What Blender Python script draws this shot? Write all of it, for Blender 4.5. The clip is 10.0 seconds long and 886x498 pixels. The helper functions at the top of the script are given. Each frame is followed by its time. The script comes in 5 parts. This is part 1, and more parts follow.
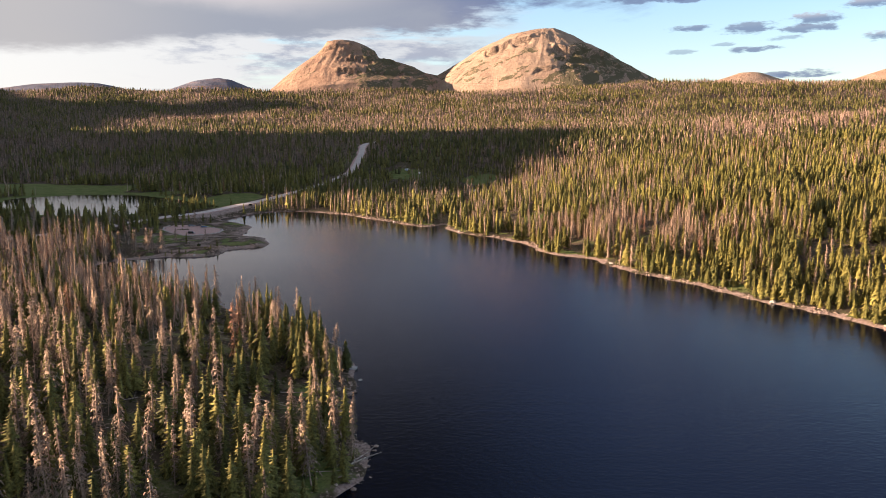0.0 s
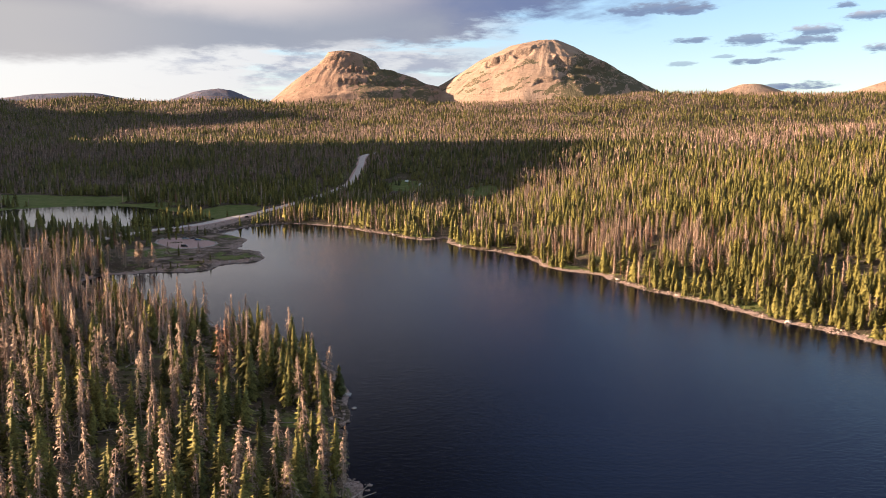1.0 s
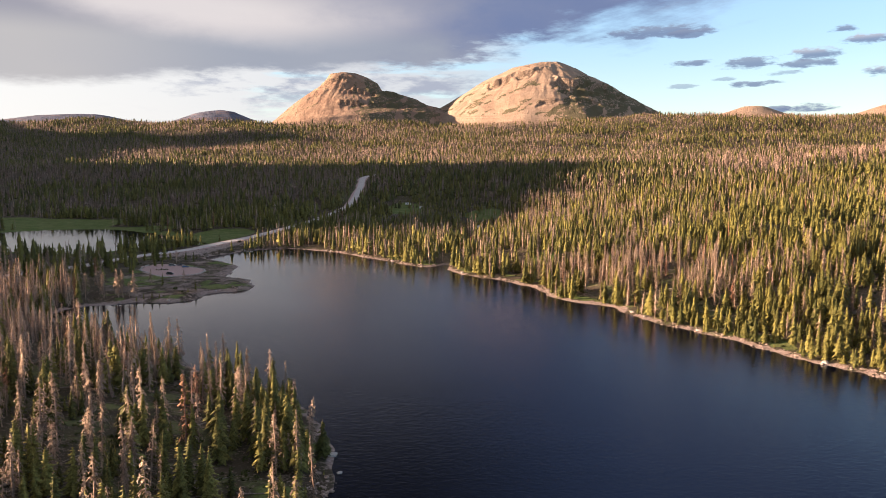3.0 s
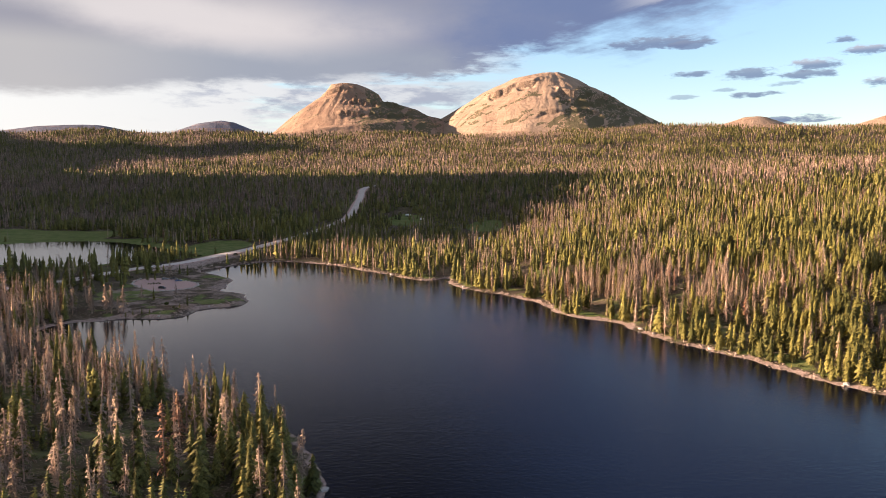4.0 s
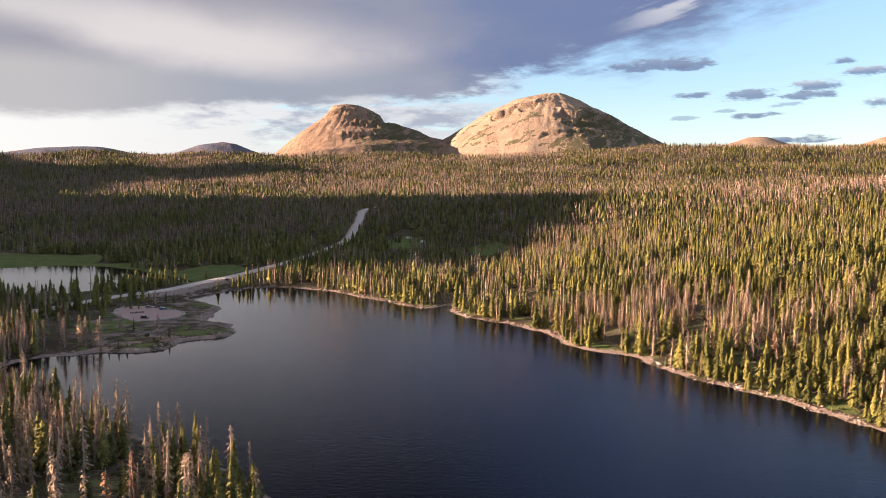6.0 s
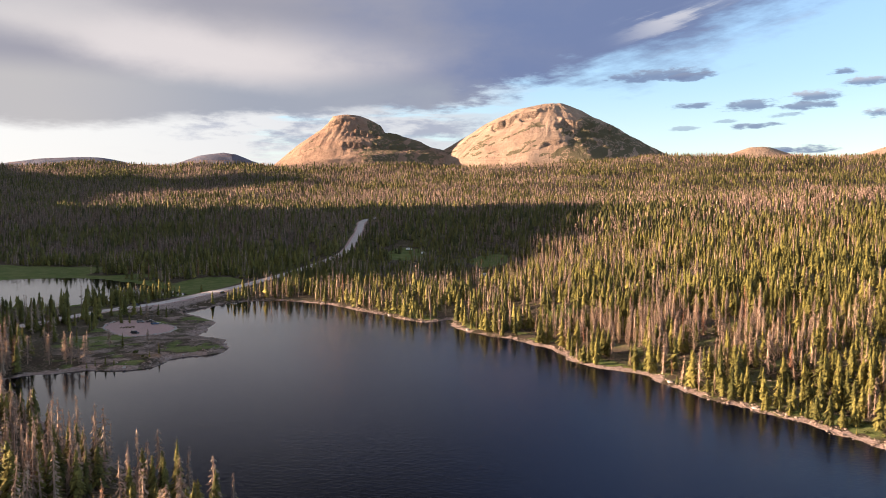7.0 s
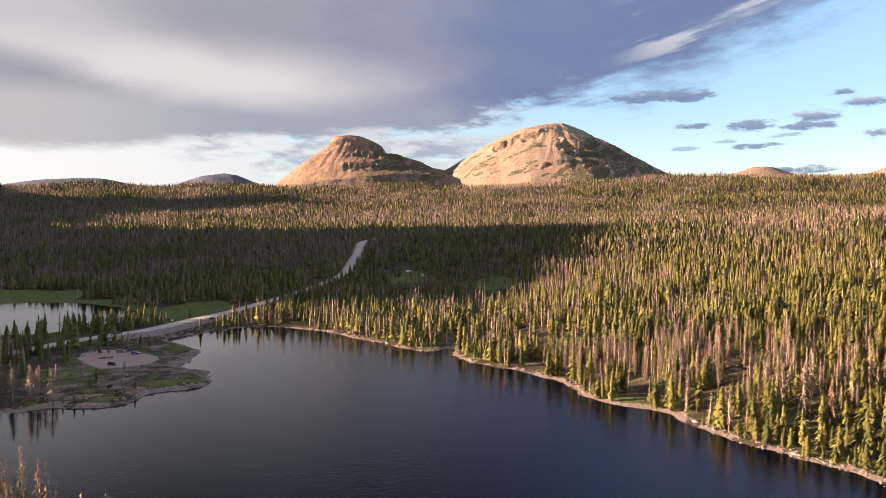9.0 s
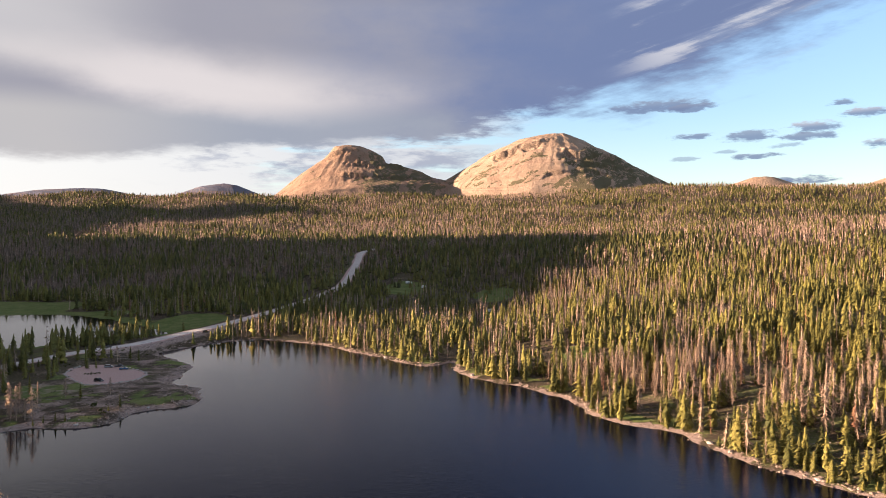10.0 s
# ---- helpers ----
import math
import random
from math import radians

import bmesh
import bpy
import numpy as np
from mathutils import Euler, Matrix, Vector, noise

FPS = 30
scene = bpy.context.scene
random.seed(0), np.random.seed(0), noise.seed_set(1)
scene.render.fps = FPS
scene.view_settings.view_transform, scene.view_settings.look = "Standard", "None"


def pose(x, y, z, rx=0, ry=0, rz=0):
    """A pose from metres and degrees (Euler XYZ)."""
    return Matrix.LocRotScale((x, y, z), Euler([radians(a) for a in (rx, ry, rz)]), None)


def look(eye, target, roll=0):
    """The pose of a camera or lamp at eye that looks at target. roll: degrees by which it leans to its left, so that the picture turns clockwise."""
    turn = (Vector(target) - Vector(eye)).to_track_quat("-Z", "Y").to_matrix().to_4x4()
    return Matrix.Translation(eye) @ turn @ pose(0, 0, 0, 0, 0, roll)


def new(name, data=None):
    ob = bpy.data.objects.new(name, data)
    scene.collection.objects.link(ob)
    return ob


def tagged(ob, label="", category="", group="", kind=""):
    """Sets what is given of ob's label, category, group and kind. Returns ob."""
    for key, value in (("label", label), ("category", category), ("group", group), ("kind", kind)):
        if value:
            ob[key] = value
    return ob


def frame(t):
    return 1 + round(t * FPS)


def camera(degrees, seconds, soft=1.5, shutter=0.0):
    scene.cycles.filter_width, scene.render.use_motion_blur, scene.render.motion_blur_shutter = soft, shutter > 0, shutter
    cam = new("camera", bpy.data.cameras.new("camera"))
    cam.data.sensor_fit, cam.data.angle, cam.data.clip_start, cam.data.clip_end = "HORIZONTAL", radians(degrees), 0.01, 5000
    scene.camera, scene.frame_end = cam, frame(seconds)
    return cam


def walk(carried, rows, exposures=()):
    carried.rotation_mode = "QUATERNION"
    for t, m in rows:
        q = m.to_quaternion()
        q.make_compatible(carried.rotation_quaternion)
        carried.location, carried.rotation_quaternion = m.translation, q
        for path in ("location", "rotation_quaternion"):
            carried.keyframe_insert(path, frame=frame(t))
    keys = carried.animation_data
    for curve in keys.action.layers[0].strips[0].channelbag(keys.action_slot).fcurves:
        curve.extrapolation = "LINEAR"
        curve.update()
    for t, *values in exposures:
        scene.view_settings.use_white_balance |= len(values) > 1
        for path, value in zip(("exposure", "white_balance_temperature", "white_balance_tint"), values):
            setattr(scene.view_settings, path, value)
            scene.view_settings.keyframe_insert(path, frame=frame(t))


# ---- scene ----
cam = camera(60.0, 10.0, soft=0.65)
ROWS = [
    (0.0, 0.0, 0.0, 80.0, 0.0, -9.305, -0.222),
    (0.5, 0.07, 7.75, 79.99, 0.024, -8.906, -0.29),
    (1.0, 0.14, 15.43, 79.99, 0.052, -8.509, -0.342),
    (1.5, 0.22, 23.07, 80.0, 0.084, -8.112, -0.38),
    (2.0, 0.31, 30.65, 80.01, 0.118, -7.717, -0.405),
    (2.5, 0.39, 38.2, 80.03, 0.154, -7.322, -0.419),
    (3.0, 0.48, 45.71, 80.04, 0.192, -6.929, -0.422),
    (3.5, 0.57, 53.19, 80.07, 0.231, -6.537, -0.417),
    (4.0, 0.65, 60.66, 80.09, 0.272, -6.146, -0.404),
    (4.5, 0.73, 68.11, 80.12, 0.313, -5.756, -0.385),
    (5.0, 0.81, 75.55, 80.15, 0.353, -5.367, -0.361),
    (5.5, 0.87, 83.0, 80.18, 0.394, -4.98, -0.333),
    (6.0, 0.93, 90.45, 80.21, 0.433, -4.594, -0.303),
    (6.5, 0.98, 97.91, 80.23, 0.471, -4.209, -0.272),
    (7.0, 1.01, 105.4, 80.26, 0.507, -3.825, -0.242),
    (7.5, 1.03, 112.91, 80.28, 0.541, -3.443, -0.214),
    (8.0, 1.03, 120.46, 80.3, 0.572, -3.062, -0.188),
    (8.5, 1.02, 128.05, 80.32, 0.6, -2.682, -0.167),
    (9.0, 0.98, 135.68, 80.34, 0.624, -2.304, -0.151),
    (9.5, 0.93, 143.37, 80.34, 0.644, -1.927, -0.143),
    (10.0, 0.85, 151.12, 80.35, 0.659, -1.551, -0.143),
]
walk(cam, [(t, pose(x, y, z, 0, 0, yaw) @ pose(0, 0, 0, 90 + pitch) @ pose(0, 0, 0, 0, 0, -roll)) for t, x, y, z, yaw, pitch, roll in ROWS], [(0.0, 2.0), (10.0, 2.0)])

# ---- world, sun ----
SUN_ELEV, SUN_AZ = 9.5, -93.0      # degrees; azimuth from +y towards +x
to_sun = Vector((math.sin(radians(SUN_AZ)) * math.cos(radians(SUN_ELEV)), math.cos(radians(SUN_AZ)) * math.cos(radians(SUN_ELEV)), math.sin(radians(SUN_ELEV))))
sun = new("sun", bpy.data.lights.new("sun", "SUN"))
sun.data.energy, sun.data.angle, sun.data.color = 5.0, radians(0.6), (1.0, 0.70, 0.51)
sun.matrix_world = look(to_sun * 1000, (0, 0, 0))


class Nodes:
    """Short hand for node trees."""

    def __init__(self, tree):
        self.tree = tree
        tree.nodes.clear()

    def add(self, kind, **sets):
        n = self.tree.nodes.new(kind)
        for k, v in sets.items():
            setattr(n, k, v)
        return n

    def link(self, a, b):
        self.tree.links.new(a, b)

    def put(self, socket, v):
        if isinstance(v, bpy.types.NodeSocket):
            self.link(v, socket)
        elif isinstance(v, (tuple, list)) and len(v) == 3 and socket.type == "RGBA":
            socket.default_value = (*v, 1)
        else:
            socket.default_value = v

    def math(self, op, a, b=0.0, c=0.0, clamp=False):
        n = self.add("ShaderNodeMath", operation=op, use_clamp=clamp)
        for s, v in zip(n.inputs, (a, b, c)):
            self.put(s, v)
        return n.outputs[0]

    def mix(self, f, a, b, blend="MIX"):
        n = self.add("ShaderNodeMix", data_type="RGBA", blend_type=blend)
        self.put(n.inputs[0], f), self.put(n.inputs[6], a), self.put(n.inputs[7], b)
        return n.outputs[2]

    def step(self, v, lo, hi):
        n = self.add("ShaderNodeMapRange", interpolation_type="SMOOTHSTEP")
        for s, q in zip(n.inputs, (v, lo, hi, 0.0, 1.0)):
            self.put(s, q)
        return n.outputs[0]

    def noise(self, vec, scale, detail=4.0, rough=0.55, dim="3D"):
        n = self.add("ShaderNodeTexNoise", noise_dimensions=dim)
        self.put(n.inputs["Vector"], vec)
        n.inputs["Scale"].default_value, n.inputs["Detail"].default_value, n.inputs["Roughness"].default_value = scale, detail, rough
        return n.outputs["Fac"]

    def xyz(self, x, y, z):
        n = self.add("ShaderNodeCombineXYZ")
        for s, v in zip(n.inputs, (x, y, z)):
            self.put(s, v)
        return n.outputs[0]


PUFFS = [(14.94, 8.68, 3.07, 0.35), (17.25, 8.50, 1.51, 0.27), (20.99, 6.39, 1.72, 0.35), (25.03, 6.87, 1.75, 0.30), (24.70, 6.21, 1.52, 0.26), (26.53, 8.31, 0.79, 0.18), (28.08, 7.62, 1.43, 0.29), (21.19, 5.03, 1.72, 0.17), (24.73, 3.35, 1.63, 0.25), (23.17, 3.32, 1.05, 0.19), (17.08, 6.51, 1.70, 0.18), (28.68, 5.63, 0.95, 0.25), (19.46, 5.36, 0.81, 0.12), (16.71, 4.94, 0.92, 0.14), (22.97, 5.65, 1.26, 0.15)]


def make_world():
    """A clearing evening sky: a grey cloud deck over the left and middle, open blue with small clouds on the right."""
    w = bpy.data.worlds.new("sky")
    w.use_nodes = True
    scene.world = w
    n = Nodes(w.node_tree)
    sky = n.add("ShaderNodeTexSky", sky_type="NISHITA", sun_disc=False, sun_elevation=radians(SUN_ELEV), sun_rotation=radians(SUN_AZ))
    sky.air_density, sky.dust_density, sky.ozone_density = 1.0, 0.6, 1.5
    tc = n.add("ShaderNodeTexCoord").outputs["Generated"]
    sep = n.add("ShaderNodeSeparateXYZ")
    n.link(tc, sep.inputs[0])
    x, y, z = sep.outputs
    az = n.math("MULTIPLY", n.math("ARCTAN2", x, y), 57.2958)
    el = n.math("MULTIPLY", n.math("ARCSINE", z), 57.2958)

    def curve(pts):
        """A height above the horizon that changes with the azimuth."""
        r = n.add("ShaderNodeValToRGB")
        r.color_ramp.interpolation = "B_SPLINE"
        e = r.color_ramp.elements
        while len(e) < len(pts):
            e.new(0.5)
        for q, (a, h) in zip(e, sorted(pts)):
            q.position, q.color = (a + 40) / 80, (h / 20, h / 20, h / 20, 1)
        n.put(r.inputs[0], n.math("MULTIPLY_ADD", az, 1 / 80, 0.5))
        return n.math("MULTIPLY", r.outputs[0], 20.0)

    def cloud_noise(fa, fe, seed, detail=5.0, rough=0.58):
        return n.noise(n.xyz(n.math("MULTIPLY", az, fa), n.math("MULTIPLY", el, fe), seed), 1.0, detail, rough)

    toward = n.step(az, 12.0, -34.0)
    st = cloud_noise(0.10, 0.85, 3.0, 6.0, 0.62)
    bil = cloud_noise(0.10, 0.20, 9.0, 6.0, 0.6)
    fine = cloud_noise(0.24, 0.9, 4.4, 6.0, 0.62)
    broad = cloud_noise(0.05, 0.14, 1.7, 3.0, 0.5)
    # tilted streaks: their length follows the deck's slope to the right
    tilt = n.math("SUBTRACT", el, n.math("MULTIPLY", az, 0.28))
    streak = n.noise(n.xyz(n.math("MULTIPLY", az, 0.07), n.math("MULTIPLY", tilt, 0.55), 6.1), 1.0, 6.0, 0.6)
    blue = n.mix(n.step(el, 0.0, 9.0), (0.59, 0.73, 0.93), (0.27, 0.475, 0.87))
    blue = n.mix(n.step(el, 15.0, 34.0), blue, (0.16, 0.33, 0.85))
    open_sky = n.mix(0.25, blue, sky.outputs[0])
    # white haze and thin banded cloud under the deck
    white = n.mix(toward, (0.90, 0.92, 1.0), (1.34, 1.30, 1.28))
    band = n.math("MULTIPLY", n.step(n.math("ADD", st, n.math("MULTIPLY", n.step(az, -8.0, -24.0), 0.3)), 0.36, 0.56), n.step(az, 9.0, -2.0), clamp=True)
    c1 = n.mix(n.math("MULTIPLY", band, 0.92), open_sky, white)
    greyband = n.math("MULTIPLY", n.step(fine, 0.47, 0.66), n.math("MULTIPLY", n.step(az, 6.0, 0.0), n.math("MULTIPLY", n.step(az, -26.0, -13.0), n.step(el, 2.2, 4.6))))
    c1 = n.mix(n.math("MULTIPLY", greyband, 0.85), c1, (0.55, 0.60, 0.76))
    # the grey deck, its lower rim rising to the right
    rim = curve([(-40, 4.2), (-30.6, 4.4), (-22, 4.9), (-16.4, 5.9), (-8.4, 6.1), (-0.7, 6.7), (2.1, 6.9), (5.0, 8.1), (8.3, 8.7), (12.4, 9.0), (16.3, 9.8), (20.0, 11.3), (25.3, 13.4), (29, 15.2), (40, 18)])
    over = n.math("ADD", n.math("SUBTRACT", el, rim), n.math("MULTIPLY", n.math("SUBTRACT", fine, 0.5), n.math("MULTIPLY_ADD", n.step(az, -6.0, 3.0), 3.0, 2.2)))
    over = n.math("ADD", over, n.math("MULTIPLY", n.math("SUBTRACT", streak, 0.5), n.math("MULTIPLY", n.step(az, 2.0, 12.0), 6.0)))
    wide = n.math("MULTIPLY_ADD", n.step(az, 4.0, 14.0), 2.2, 0.9)
    deck = n.step(n.math("DIVIDE", over, wide), -0.55, 0.75)
    azn = n.math("ADD", az, n.math("MULTIPLY", n.math("SUBTRACT", bil, 0.5), 26.0))
    deckc = n.mix(n.step(azn, -18.0, 12.0), (0.50, 0.495, 0.585), (0.25, 0.325, 0.575))
    deckc = n.mix(n.math("MULTIPLY", n.step(streak, 0.46, 0.66), n.math("MULTIPLY", n.step(az, 9.0, 22.0), 0.7)), deckc, (0.60, 0.70, 0.92))
    low = n.mix(n.step(az, -29.0, -12.0), (0.76, 0.735, 0.75), (0.50, 0.545, 0.66))
    deckc = n.mix(n.math("MULTIPLY", n.step(el, 9.6, 7.6), n.step(azn, 8.0, -9.0)), deckc, low)
    top = curve([(-40, 13.8), (-30.5, 13.6), (-25.5, 13.2), (-20, 13.1), (-12.4, 12.4), (0, 10.9), (40, 8)])
    bot = curve([(-40, 11.5), (-30.5, 10.5), (-25.6, 9.6), (-20.2, 8.1), (-13.2, 7.4), (-8.3, 7.9), (0, 8.8), (40, 11)])
    wob = n.math("MULTIPLY", n.math("SUBTRACT", bil, 0.5), 2.6)
    pale = n.math("MULTIPLY", n.step(n.math("SUBTRACT", n.math("ADD", top, wob), el), -1.2, 2.4), n.step(n.math("SUBTRACT", n.math("ADD", el, wob), bot), -0.7, 1.5))
    pale = n.math("MULTIPLY", pale, n.step(azn, 6.0, -18.0))
    pale = n.math("MULTIPLY", pale, n.math("MULTIPLY_ADD", n.step(broad, 0.32, 0.6), 0.35, 0.65))
    deckc = n.mix(pale, deckc, (1.15, 1.06, 1.05))
    deckc = n.mix(n.math("MULTIPLY", n.step(az, -18.0, -31.0), n.step(el, 9.0, 14.0)), deckc, (0.86, 0.83, 0.85))
    deckc = n.mix(n.math("MULTIPLY", n.math("MULTIPLY", n.step(broad, 0.35, 0.7), n.step(azn, 14.0, -14.0)), 0.25), deckc, (0.62, 0.62, 0.72))
    # dark band, blue on the right, added above the view to darken the lake
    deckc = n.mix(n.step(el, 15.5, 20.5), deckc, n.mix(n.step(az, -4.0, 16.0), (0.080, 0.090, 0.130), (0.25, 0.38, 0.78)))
    # overhead sky out of view, brightened to fill the shade on the land
    deckc = n.mix(n.step(el, 33.0, 46.0), deckc, (0.49, 0.51, 0.58))
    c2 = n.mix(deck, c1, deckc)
    # cream wisps along the deck's right border
    wisp = n.math("MULTIPLY", n.step(n.math("ADD", streak, n.math("MULTIPLY", n.math("SUBTRACT", fine, 0.5), 0.5)), 0.50, 0.66), n.math("MULTIPLY", n.step(az, 11.0, 16.0), n.step(n.math("SUBTRACT", el, rim), 0.4, 3.0)))
    c2 = n.mix(n.math("MULTIPLY", wisp, n.math("MULTIPLY", n.step(el, 24.0, 17.0), 0.8)), c2, (0.95, 0.94, 1.02))
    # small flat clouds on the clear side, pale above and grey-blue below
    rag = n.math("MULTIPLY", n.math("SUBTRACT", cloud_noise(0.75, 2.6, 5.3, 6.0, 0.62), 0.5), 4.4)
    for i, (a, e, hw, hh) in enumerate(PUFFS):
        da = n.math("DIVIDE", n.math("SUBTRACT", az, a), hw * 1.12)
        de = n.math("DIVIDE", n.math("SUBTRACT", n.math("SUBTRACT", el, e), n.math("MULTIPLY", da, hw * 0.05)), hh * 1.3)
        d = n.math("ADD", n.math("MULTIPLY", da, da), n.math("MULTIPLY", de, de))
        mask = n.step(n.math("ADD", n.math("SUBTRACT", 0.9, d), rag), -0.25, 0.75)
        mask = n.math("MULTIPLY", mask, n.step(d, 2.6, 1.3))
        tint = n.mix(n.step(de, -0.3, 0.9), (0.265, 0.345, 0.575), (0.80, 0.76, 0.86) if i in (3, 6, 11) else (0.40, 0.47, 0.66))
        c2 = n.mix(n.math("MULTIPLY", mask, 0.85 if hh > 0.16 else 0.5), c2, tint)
    bg = n.add("ShaderNodeBackground")
    n.link(c2, bg.inputs[0])
    bg.inputs[1].default_value = WORLD
    out = n.add("ShaderNodeOutputWorld")
    n.link(bg.outputs[0], out.inputs[0])


WORLD = 0.185
make_world()


# ---- number helpers ----
def lattice(ix, iy, seed):
    h = (ix.astype(np.int64) * 374761393 + iy.astype(np.int64) * 668265263 + seed * 982451653) & 0xFFFFFFFF
    h = ((h ^ (h >> 13)) * 1274126177) & 0xFFFFFFFF
    return ((h ^ (h >> 16)) & 0xFFFF) / 65535.0


def vnoise(x, y, seed=0):
    x, y = np.asarray(x, float), np.asarray(y, float)
    ix, iy = np.floor(x), np.floor(y)
    fx, fy = x - ix, y - iy
    fx, fy = fx * fx * (3 - 2 * fx), fy * fy * (3 - 2 * fy)
    a, b = lattice(ix, iy, seed), lattice(ix + 1, iy, seed)
    c, d = lattice(ix, iy + 1, seed), lattice(ix + 1, iy + 1, seed)
    return (a * (1 - fx) + b * fx) * (1 - fy) + (c * (1 - fx) + d * fx) * fy


def fbm(x, y, octaves=4, seed=0, gain=0.5):
    s, amp, tot = 0.0, 1.0, 0.0
    for k in range(octaves):
        s = s + amp * vnoise(x * 2 ** k + 17.3 * k, y * 2 ** k - 9.1 * k, seed + k)
        tot += amp
        amp *= gain
    return s / tot


def sm(v, lo, hi):
    t = np.clip((np.asarray(v, float) - lo) / (hi - lo), 0, 1)
    return t * t * (3 - 2 * t)


def rounded(pts, n=4, closed=True):
    """A Catmull-Rom curve through the points."""
    p = np.array(pts, float)
    out = []
    m = len(p)
    for i in range(m if closed else m - 1):
        a, b, c, d = (p[(i + k) % m] if closed else p[min(max(i + k, 0), m - 1)] for k in (-1, 0, 1, 2))
        for t in np.arange(n) / n:
            out.append(0.5 * (2 * b + (c - a) * t + (2 * a - 5 * b + 4 * c - d) * t * t + (3 * b - a - 3 * c + d) * t ** 3))
    if not closed:
        out.append(p[-1])
    return np.array(out)


def line_distance(x, y, pts, closed=True):
    """Distance to a polyline, and the place along it in points."""
    x, y = np.asarray(x, float), np.asarray(y, float)
    best, where = np.full(x.shape, 1e18), np.zeros(x.shape)
    m = len(pts)
    for i in range(m if closed else m - 1):
        ax, ay = pts[i][:2]
        bx, by = pts[(i + 1) % m][:2]
        dx, dy = bx - ax, by - ay
        t = np.clip(((x - ax) * dx + (y - ay) * dy) / (dx * dx + dy * dy + 1e-9), 0, 1)
        d = (x - ax - t * dx) ** 2 + (y - ay - t * dy) ** 2
        hit = d < best
        best = np.where(hit, d, best)
        where = np.where(hit, i + t, where)
    return np.sqrt(best), where


def inside(x, y, pts):
    x, y = np.asarray(x, float), np.asarray(y, float)
    r = np.zeros(x.shape, bool)
    m = len(pts)
    for i in range(m):
        ax, ay = pts[i][:2]
        bx, by = pts[(i + 1) % m][:2]
        if ay != by:
            r ^= ((ay > y) != (by > y)) & (x < (bx - ax) * (y - ay) / (by - ay) + ax)
    return r


# ---- plan of lake, pond, road ----
BEHIND = [(-60, -260), (120, -260), (230, -120), (262, 40), (240, 150), (205, 235)]
EAST_SHORE = [(173, 300), (162, 322), (150, 337), (140, 354), (132, 371), (119, 391), (105, 411), (94, 438), (90, 452), (80, 460), (70, 467), (62, 480), (60, 496), (55, 512), (46, 524), (38, 538), (23, 550), (12, 563), (2, 585), (5, 600)]
NORTH_SHORE = [(0, 607), (-13, 597), (-29, 607), (-38, 621), (-51, 635), (-68, 650), (-83, 670), (-110, 688), (-140, 697), (-163, 685), (-173, 664), (-184, 646)]
PENINSULA = [(-186, 634), (-168, 612), (-154, 597), (-150, 588), (-146, 565), (-147, 548), (-138, 535), (-127, 530), (-122, 519), (-118, 503), (-121, 492), (-129, 489), (-137, 478), (-139, 464), (-146, 456), (-157, 454), (-166, 456), (-176, 449)]
BAY = [(-190, 440), (-196, 420), (-180, 400), (-158, 386), (-140, 368), (-118, 345), (-98, 328), (-75, 312), (-54, 294), (-40, 272), (-31, 250), (-27, 228), (-27, 205), (-23, 188), (-17, 177), (-19, 162), (-26, 148), (-38, 120), (-60, 60), (-95, -20), (-120, -140)]
LAKE = rounded(BEHIND + EAST_SHORE + NORTH_SHORE + PENINSULA + BAY, 4)
POND = rounded([(-208, 712), (-218, 727), (-245, 757), (-274, 786), (-305, 812), (-344, 833), (-380, 833), (-410, 822), (-440, 790), (-430, 740), (-400, 690), (-360, 655), (-310, 640), (-275, 645), (-258, 672), (-232, 700)], 4)
ROAD = rounded([(-330, 430, 5), (-285, 490, 4.6), (-250, 545, 4.4), (-236, 583, 4.6), (-223, 611, 5), (-205, 639, 5), (-196, 667, 5), (-187, 702, 5.2), (-175, 740, 5.6), (-163, 790, 6.6), (-148, 850, 8.5), (-133, 905, 12), (-120, 960, 17), (-117, 1005, 21), (-117, 1060, 29), (-120, 1130, 36.5), (-124, 1200, 45), (-118, 1250, 48), (-98, 1300, 51), (-60, 1350, 53), (-10, 1400, 55)], 4, closed=False)
LOT = rounded([(-206, 560), (-204, 580), (-186, 576), (-163, 558), (-160, 540), (-168, 529), (-180, 526), (-198, 545)], 4)

PROFILE_Y = [0, 400, 600, 740, 850, 900, 960, 1000, 1060, 1130, 1200, 1300, 1500, 1800, 2100, 2400, 2600, 3000, 3150, 3400, 5200]
PROFILE_Z = [4, 4, 4, 5, 8, 12, 17, 21, 29, 36, 44, 50, 57, 64, 84, 116, 142, 196, 198, 190, 175]


def lake_distance(x, y):
    d, _ = line_distance(x, y, LAKE)
    return np.where(inside(x, y, LAKE), -d, d) + (fbm(np.asarray(x) / 7.0, np.asarray(y) / 7.0, 3, 71) - 0.5) * 5.0


def pond_distance(x, y):
    d, _ = line_distance(x, y, POND)
    return np.where(inside(x, y, POND), -d, d) + (fbm(np.asarray(x) / 9.0, np.asarray(y) / 9.0, 3, 72) - 0.5) * 5.0


def meadow_mask(x, y):
    a = sm(1.0 - ((x + 490) / 150.0) ** 2 - ((y - 868) / 60.0) ** 2, 0.0, 0.25)
    b = sm(1.0 - ((x + 212) / 32.0) ** 2 - ((y - 768) / 48.0) ** 2, 0.0, 0.3)
    c = sm(1.0 - ((x + 300) / 90.0) ** 2 - ((y - 836) / 13.0) ** 2, 0.0, 0.3)
    return np.maximum(np.maximum(a, b), c)


